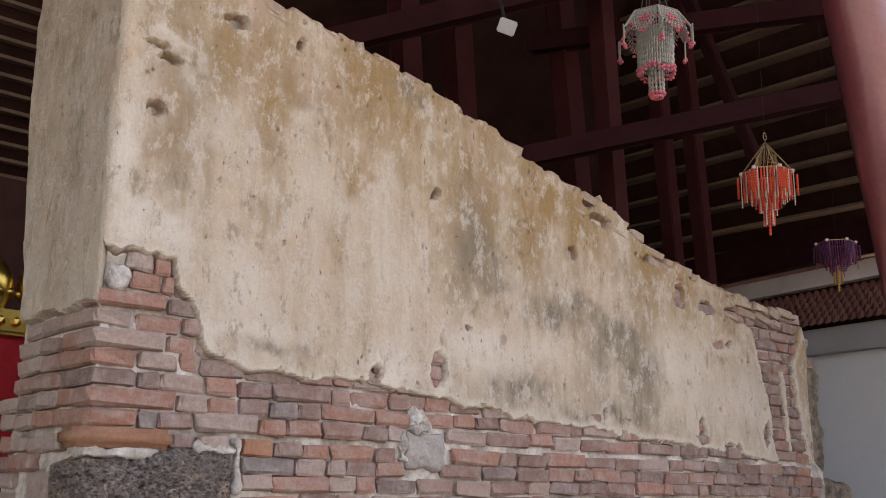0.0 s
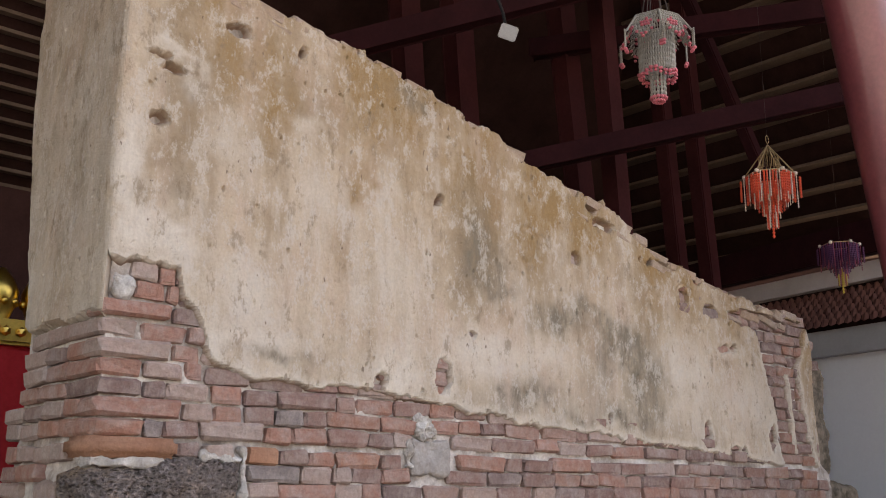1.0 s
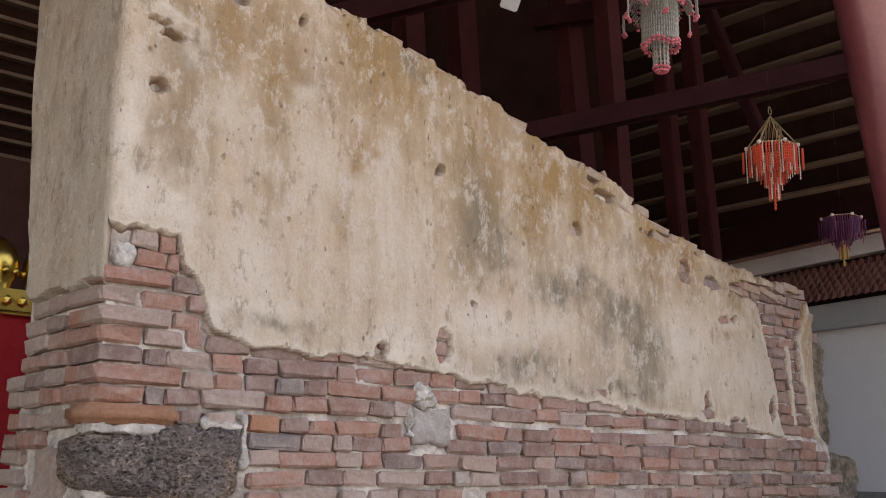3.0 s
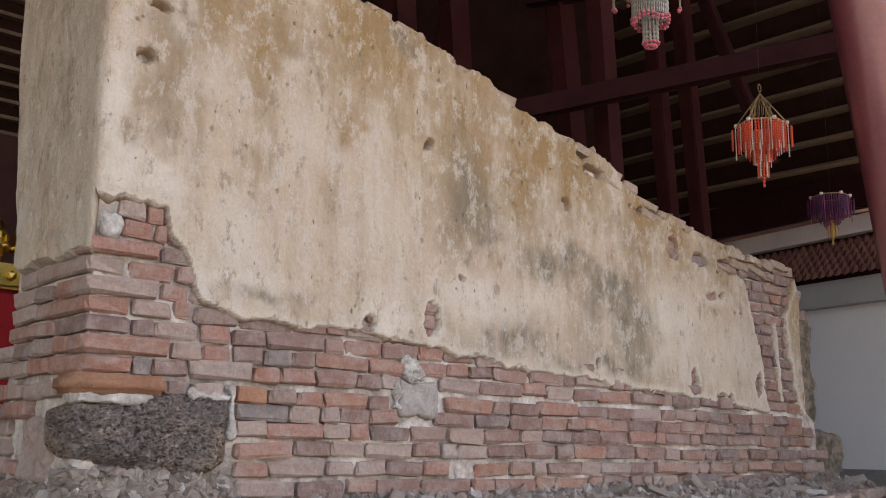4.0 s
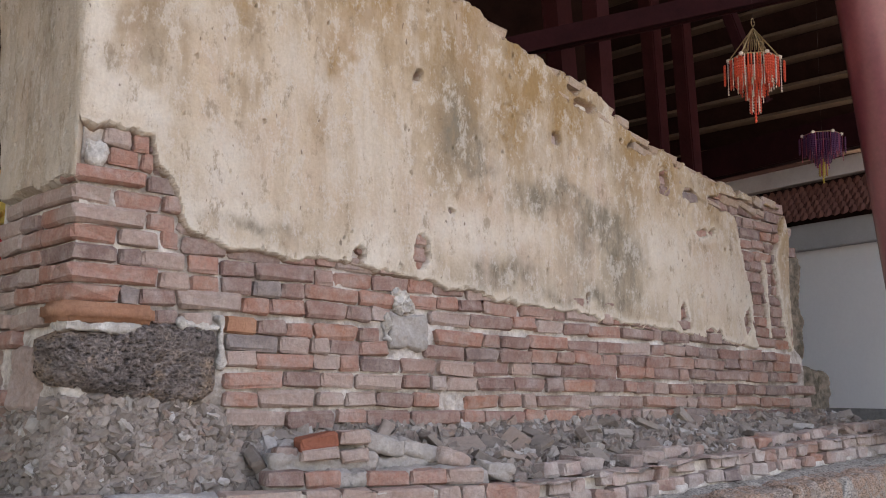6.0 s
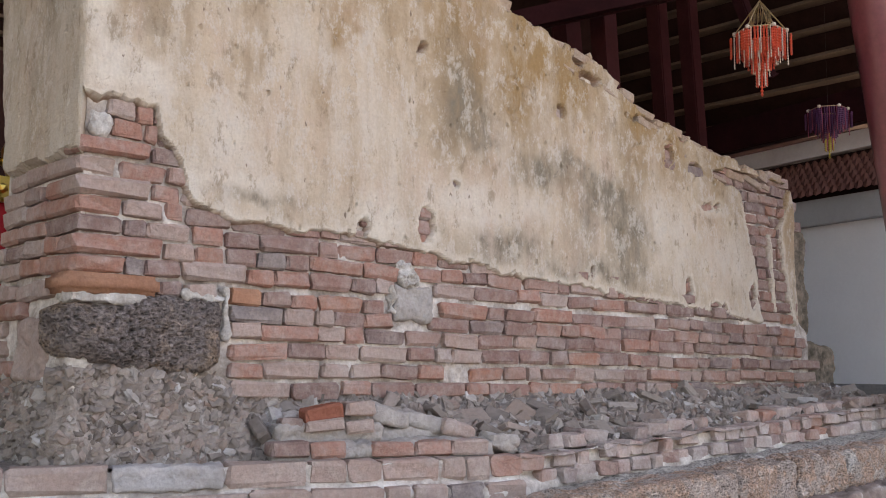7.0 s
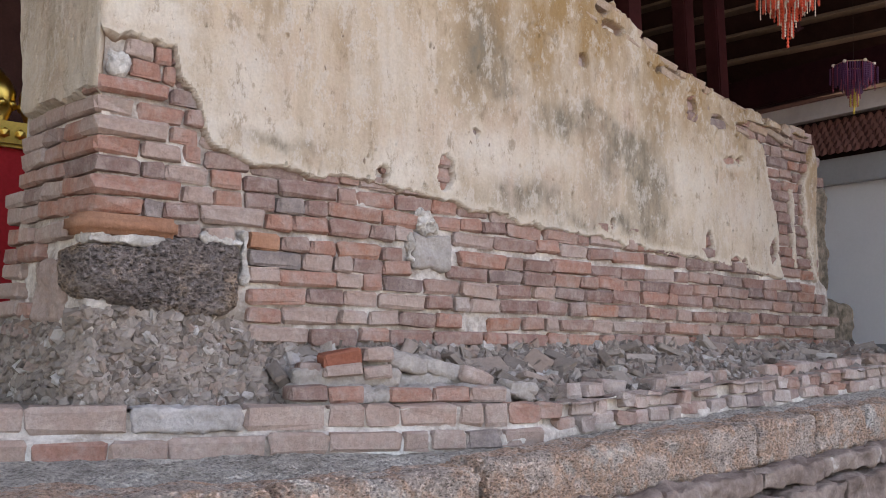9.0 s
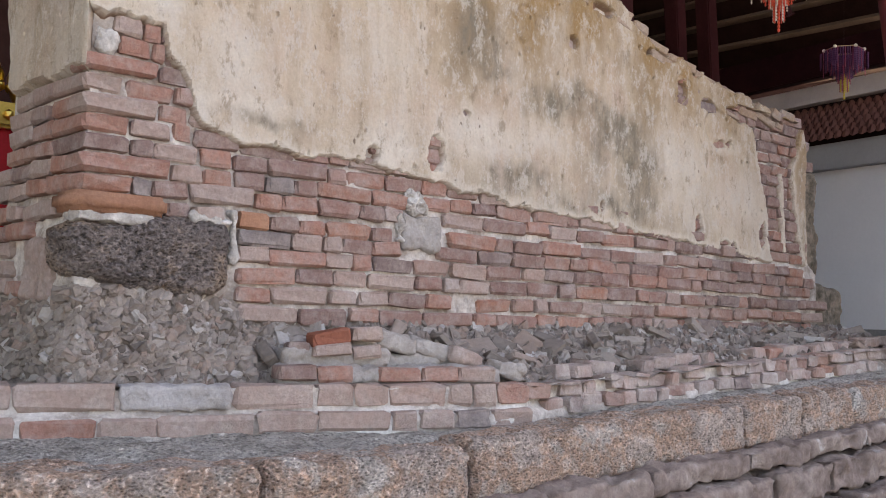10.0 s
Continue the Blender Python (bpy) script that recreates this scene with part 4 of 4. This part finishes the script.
# ---- red column ----
column = thing("column", "glossy dark red round column, leaning slightly", "column", kind="structure")
E1, E2 = Vector((3.62, -0.78, 4.40)), Vector((4.03, -0.76, 3.20))
dz = (E1 - E2) / (E1.z - E2.z)
R0 = 0.185
side = Vector((0.74, -0.67, 0)) * (R0 + 0.10)
bm = bmesh.new()
foot, head_ = E2 + side - dz * E2.z, E2 + side + dz * (6.6 - E2.z)
n = 24
pts = [foot.lerp(head_, i / n) for i in range(n + 1)]
tube(bm, pts, [R0 * (1.12 - 0.16 * i / n) for i in range(n + 1)], 40)
smooth(part("shaft", bm, COLUMN, column))
bm = bmesh.new()
tube(bm, [(foot.x, foot.y, 0), (foot.x, foot.y, 0.1), (foot.x, foot.y, 0.16)], [0.3, 0.3, 0.24], 32)
part("column_base", bm, CEMENT, column)

# ---- tiled eave on the far wall ----
eave = thing("tiled_eave", "sloping eave of dull red overlapping roof tiles", "roof", kind="structure")
bm = bmesh.new()
bar(bm, BASIS @ Vector((-0.02, -7, 3.71)), BASIS @ Vector((-0.02, 4.2, 3.71)), 0.1, 0.44)
part("board", bm, BOARD, eave)
tile_verts, tile_faces = [], []
for r in range(6):
    y = -6.9 + (0.05 if r % 2 else 0)
    while y < 4.1:
        for dx, dzz in ((0, 0),):
            c = Vector((-0.24 + 0.030 * r, y, 3.515 + 0.066 * r))
            o = len(tile_verts)
            tile_verts += [BASIS @ (c + Vector(q)) for q in ((0, -0.046, 0), (0.0, 0.046, 0), (0.035, 0.046, 0.075), (0.035, -0.046, 0.075), (-0.02, 0.0, -0.02), (0.012, 0, 0.07))]
            tile_faces += [[o + i for i in f] for f in ((0, 4, 5, 3), (4, 1, 2, 5), (0, 3, 2, 1))]
        y += 0.1
me = bpy.data.meshes.new("tiles")
me.from_pydata(tile_verts, [], tile_faces)
me.materials.append(TILE)
ob = new("tiles", me)
ob.parent = eave
tagged(ob, "rows of small pointed roof tiles", kind="stuff")

# ---- bead lanterns ----


def bead_strand(bm, x, y, z0, z1, r, pitch=None):
    pitch = pitch or r * 2.1
    k = max(1, int((z0 - z1) / pitch))
    pts, rad = [], []
    for i in range(k):
        za = z0 - (z0 - z1) * i / k
        zb = z0 - (z0 - z1) * (i + 1) / k
        pts += [(x, y, za), (x, y, (za + zb) / 2), (x, y, zb + 1e-4)]
        rad += [r * 0.4, r, r * 0.4]
    tube(bm, pts, rad, 5)


def bead(bm, c, r):
    bmesh.ops.create_icosphere(bm, subdivisions=1, radius=r, matrix=Matrix.Translation(c))


def ring_pts(n, r, z, turn=0.0):
    return [(r * math.cos(math.tau * k / n + turn), r * math.sin(math.tau * k / n + turn), z) for k in range(n)]


def hang(lantern, z0, z1, thick=0.0008):
    bm = bmesh.new()
    tube(bm, [(0, 0, z0), (0, 0, z1)], thick, 6)
    part("cord", bm, STRING, lantern, "thin hanging cord")


def pearl_lantern(at):
    ln = thing("bead_lantern", "hanging lantern of pearly bead strands with pink bead tips", "lantern", "hanging bead lanterns", at=at)
    bm = bmesh.new()
    for k in range(6):
        a = math.tau * k / 6
        tube(bm, [(0.02 * math.cos(a), 0.02 * math.sin(a), 0.30), (0.07 * math.cos(a), 0.07 * math.sin(a), 0.0)], 0.003, 5)
    part("top_string", bm, STRING, ln)
    # netted mantle: six pointed panels that flare out, bead tassels between them
    net, tips = bmesh.new(), bmesh.new()
    for k in range(6):
        a = math.tau * k / 6 + 0.25
        o, t = Vector((math.cos(a), math.sin(a), 0)), Vector((-math.sin(a), math.cos(a), 0))

        def spot(i, j):
            u, v = (i + 0.5 * (j % 2)) / 4.5, j / 8
            return u, v, o * (0.098 + 0.072 * v) + t * (u * (0.056 + 0.040 * v)) + Vector((0, 0, -0.165 * v))
        for j in range(9):
            for i in range(-4, 5 - j % 2):
                u, v, c = spot(i, j)
                rim = v - (1.0 - 0.50 * abs(u))
                if rim > 0.01:
                    continue
                flower = math.hypot(u / 0.36, (v - 0.42) / 0.2) < 1
                if flower or rim > -0.09:
                    bead(tips, c, 0.0095)
                else:
                    bead(net, c, 0.0074)
                    for di in (0, 1):
                        q = spot(i - di + j % 2, j + 1)
                        if abs(q[0]) <= 1.0:
                            tube(net, [c, q[2]], 0.0026, 4)
        edge = o.lerp(Vector((math.cos(a + math.tau / 6), math.sin(a + math.tau / 6), 0)), 0.5).normalized()
        for j in range(3):
            c = edge * (0.182 + 0.006 * j) + edge.orthogonal().normalized() * (0.008 * (j - 1))
            bead_strand(net, c.x, c.y, -0.10, -0.205, 0.005)
            bead(tips, (c.x, c.y, -0.213), 0.011)
            bead(tips, (c.x * 0.96, c.y * 0.96, -0.226), 0.010)
        tube(net, [edge * 0.115, edge * 0.182 + Vector((0, 0, -0.11))], 0.006, 5)
    part("mantle", net, PEARL, ln, "netted mantle of grey-white beads")
    part("pink_bead", tips, PINK, ln)
    bm, tips = bmesh.new(), bmesh.new()
    for x, y, z in ring_pts(44, 0.086, 0):
        bead_strand(bm, x, y, -0.03, -0.31, 0.0055, 0.03)
    for x, y, z in ring_pts(24, 0.088, -0.318):
        bead(tips, (x, y, z + 0.012 * math.sin(4 * math.atan2(y, x))), 0.012)
        bead(tips, (x, y, z - 0.02 + 0.012 * math.sin(4 * math.atan2(y, x))), 0.009)
    part("drum", bm, PEARL, ln, "straight pearly bead strands")
    part("drum_rim", tips, PINK, ln, "pink bead rim")
    bm, tips = bmesh.new(), bmesh.new()
    for x, y, z in ring_pts(12, 0.035, 0):
        bead_strand(bm, x, y, -0.28, -0.44, 0.006, 0.025)
        bead(tips, (x, y, -0.45), 0.011)
        bead(tips, (x * 0.7, y * 0.7, -0.468), 0.010)
    part("tail", bm, PEARL, ln)
    part("tail_tip", tips, PINK, ln, "pink bead tip")
    hang(ln, 0.30, 6.9)
    return ln


def tent_lantern(at, body, strand, tail, label, s=1.0, cone=True, top=5.9):
    ln = thing("bead_lantern", label, "lantern", "hanging bead lanterns", at=at)
    bm = bmesh.new()
    n = 6
    apex = (0, 0, 0.20 * s)
    for p in ring_pts(n, 0.15 * s, 0.0):
        if cone:
            tube(bm, [apex, p], 0.004 * s, 5)
    ring = ring_pts(n, 0.15 * s, 0.0)
    for a, b in zip(ring, ring[1:] + ring[:1]):
        tube(bm, [a, b], 0.004 * s, 5)
    if cone:
        tube(bm, [(0.018 * math.cos(k / 2), 0, 0.235 * s + 0.025 * math.sin(k / 2)) for k in range(13)], 0.003, 5)
        for q in ring_pts(16, 0.06 * s, 0.12 * s):
            tube(bm, [(q[0] * 0.3, q[1] * 0.3, 0.17 * s), q], 0.003, 4)
            bead_strand(bm, q[0], q[1], 0.12 * s, 0.04 * s, 0.004)
    part("frame", bm, WIRE, ln, "brass wire frame")
    bm = bmesh.new()
    for p in ring:
        bead(bm, p, 0.016 * s)
    part("corner_bead", bm, CLEAR, ln, "clear corner beads")
    bm, cl = bmesh.new(), bmesh.new()
    for ringr, cnt, z0, z1 in ((0.15, 48, 0.0, -0.20), (0.11, 34, 0.0, -0.19), (0.055, 18, -0.05, -0.26)):
        for k in range(cnt):
            a = math.tau * k / cnt
            hexr = math.cos(math.pi / 6) / math.cos((a % (math.pi / 3)) - math.pi / 6)
            rr = ringr * s * hexr
            drop = 0.05 * abs(math.sin(3 * a)) if ringr > 0.12 else 0.03 * rnd.random()
            zb = (z1 + drop) * s
            x, y = rr * math.cos(a), rr * math.sin(a)
            if k % 3 == 1:
                bead_strand(cl, x * 1.03, y * 1.03, z0 * s, zb - 0.02 * s, 0.0050 * s, 0.016 * s)
            else:
                bead_strand(bm, x, y, z0 * s, zb, 0.0075 * s, 0.017 * s)
    part("fringe", bm, body, ln)
    part("clear_strand", cl, strand, ln)
    bm, cl = bmesh.new(), bmesh.new()
    for k, q in enumerate(ring_pts(10, 0.032 * s, 0)):
        bead_strand(cl if k % 2 else bm, q[0], q[1], -0.2 * s, -0.34 * s, 0.006 * s, 0.016 * s)
    bead_strand(bm, 0, 0, -0.2 * s, -0.40 * s, 0.010 * s)
    part("tail", bm, tail, ln)
    part("tail_strand", cl, strand, ln)
    # flaps that hang from the corners
    for k, p in enumerate(ring_pts(6, 0.172 * s, 0)):
        bm = bmesh.new()
        a = math.atan2(p[1], p[0])
        for j in range(-2, 3):
            b = a + j * 0.075
            bead_strand(bm, 0.175 * s * math.cos(b), 0.175 * s * math.sin(b), -0.03 * s, -0.16 * s + 0.012 * abs(j), 0.008 * s, 0.016 * s)
        part("flap", bm, body, ln)
    hang(ln, 0.24 * s if cone else 0.0, top)
    return ln


pearl_lantern((2.32, -0.612, 4.03)).scale = (1.0, 1.0, 0.92)
tent_lantern((3.95, -0.255, 3.665), ORANGE, CLEAR, ORANGE, "hanging lantern of orange-red beads with clear strands", 1.0)
tent_lantern((6.05, 0.36, 3.69), PURPLE, MAGENTA, YELLOW, "dark purple bead lantern with a yellow tail", 0.98, False, 3.98)

for ob in list(bpy.data.objects):
    if ob.parent and ob.parent.name.startswith("bead_lantern") and not ob.name.startswith(("cord", "flap", "frame")):
        ob["kind"] = "stuff"

# ---- floodlight ----
flood = thing("floodlight", "small pale grey floodlight fixed to a roof beam", "lamp", at=(3.10, 1.15, 4.84))
bm = bmesh.new()
box(bm, (-0.062, -0.03, -0.05), (0.062, 0.03, 0.05), pose(0, 0, 0, 30, 20, -40), 0.008)
part("housing", bm, LAMPGREY, flood)
bm = bmesh.new()
tube(bm, [(0, 0.02, 0.03), (0.05, 0.1, 0.2), (0.05, 0.2, 0.45)], 0.012, 8)
part("bracket", bm, BLACK, flood)

# ---- altar behind the wall ----
altar = thing("altar", "red draped altar table with gilded carvings", "altar", at=(0.35, 3.1, 0.0))
bm = bmesh.new()
box(bm, (-0.6, 0.0, 0.0), (1.6, 0.9, 2.62), None, 0.03)
part("cloth", bm, CLOTH, altar, "red cloth front")
bm = bmesh.new()
box(bm, (-0.65, -0.04, 2.62), (1.65, 0.95, 2.78), None, 0.02)
for k in range(24):
    bead(bm, (-0.6 + k * 0.095, -0.05, 2.70), 0.035)
part("cornice", bm, GOLD, altar, "gilded carved cornice")
bm = bmesh.new()
for k in range(9):
    x = -0.5 + k * 0.25
    pts = [(x, 0.12, 2.72), (x, 0.12, 2.80), (x, 0.12, 2.88), (x, 0.12, 2.97), (x, 0.12, 3.05), (x, 0.12, 3.12)]
    tube(bm, pts, [0.10, 0.07, 0.10, 0.115, 0.08, 0.02], 14)
    for j in range(8):
        a = j * math.tau / 8
        bead(bm, (x + 0.10 * math.cos(a), 0.12 + 0.10 * math.sin(a), 2.90), 0.03)
smooth(part("carving", bm, GOLD, altar, "gilded lotus bud carvings"))

# ---- the nearest bricks of the wall, one by one ----
for m, L, h, deep, tone in near_items[:300]:
    lay_brick(ruin, m, L, deep, h, False, tone)
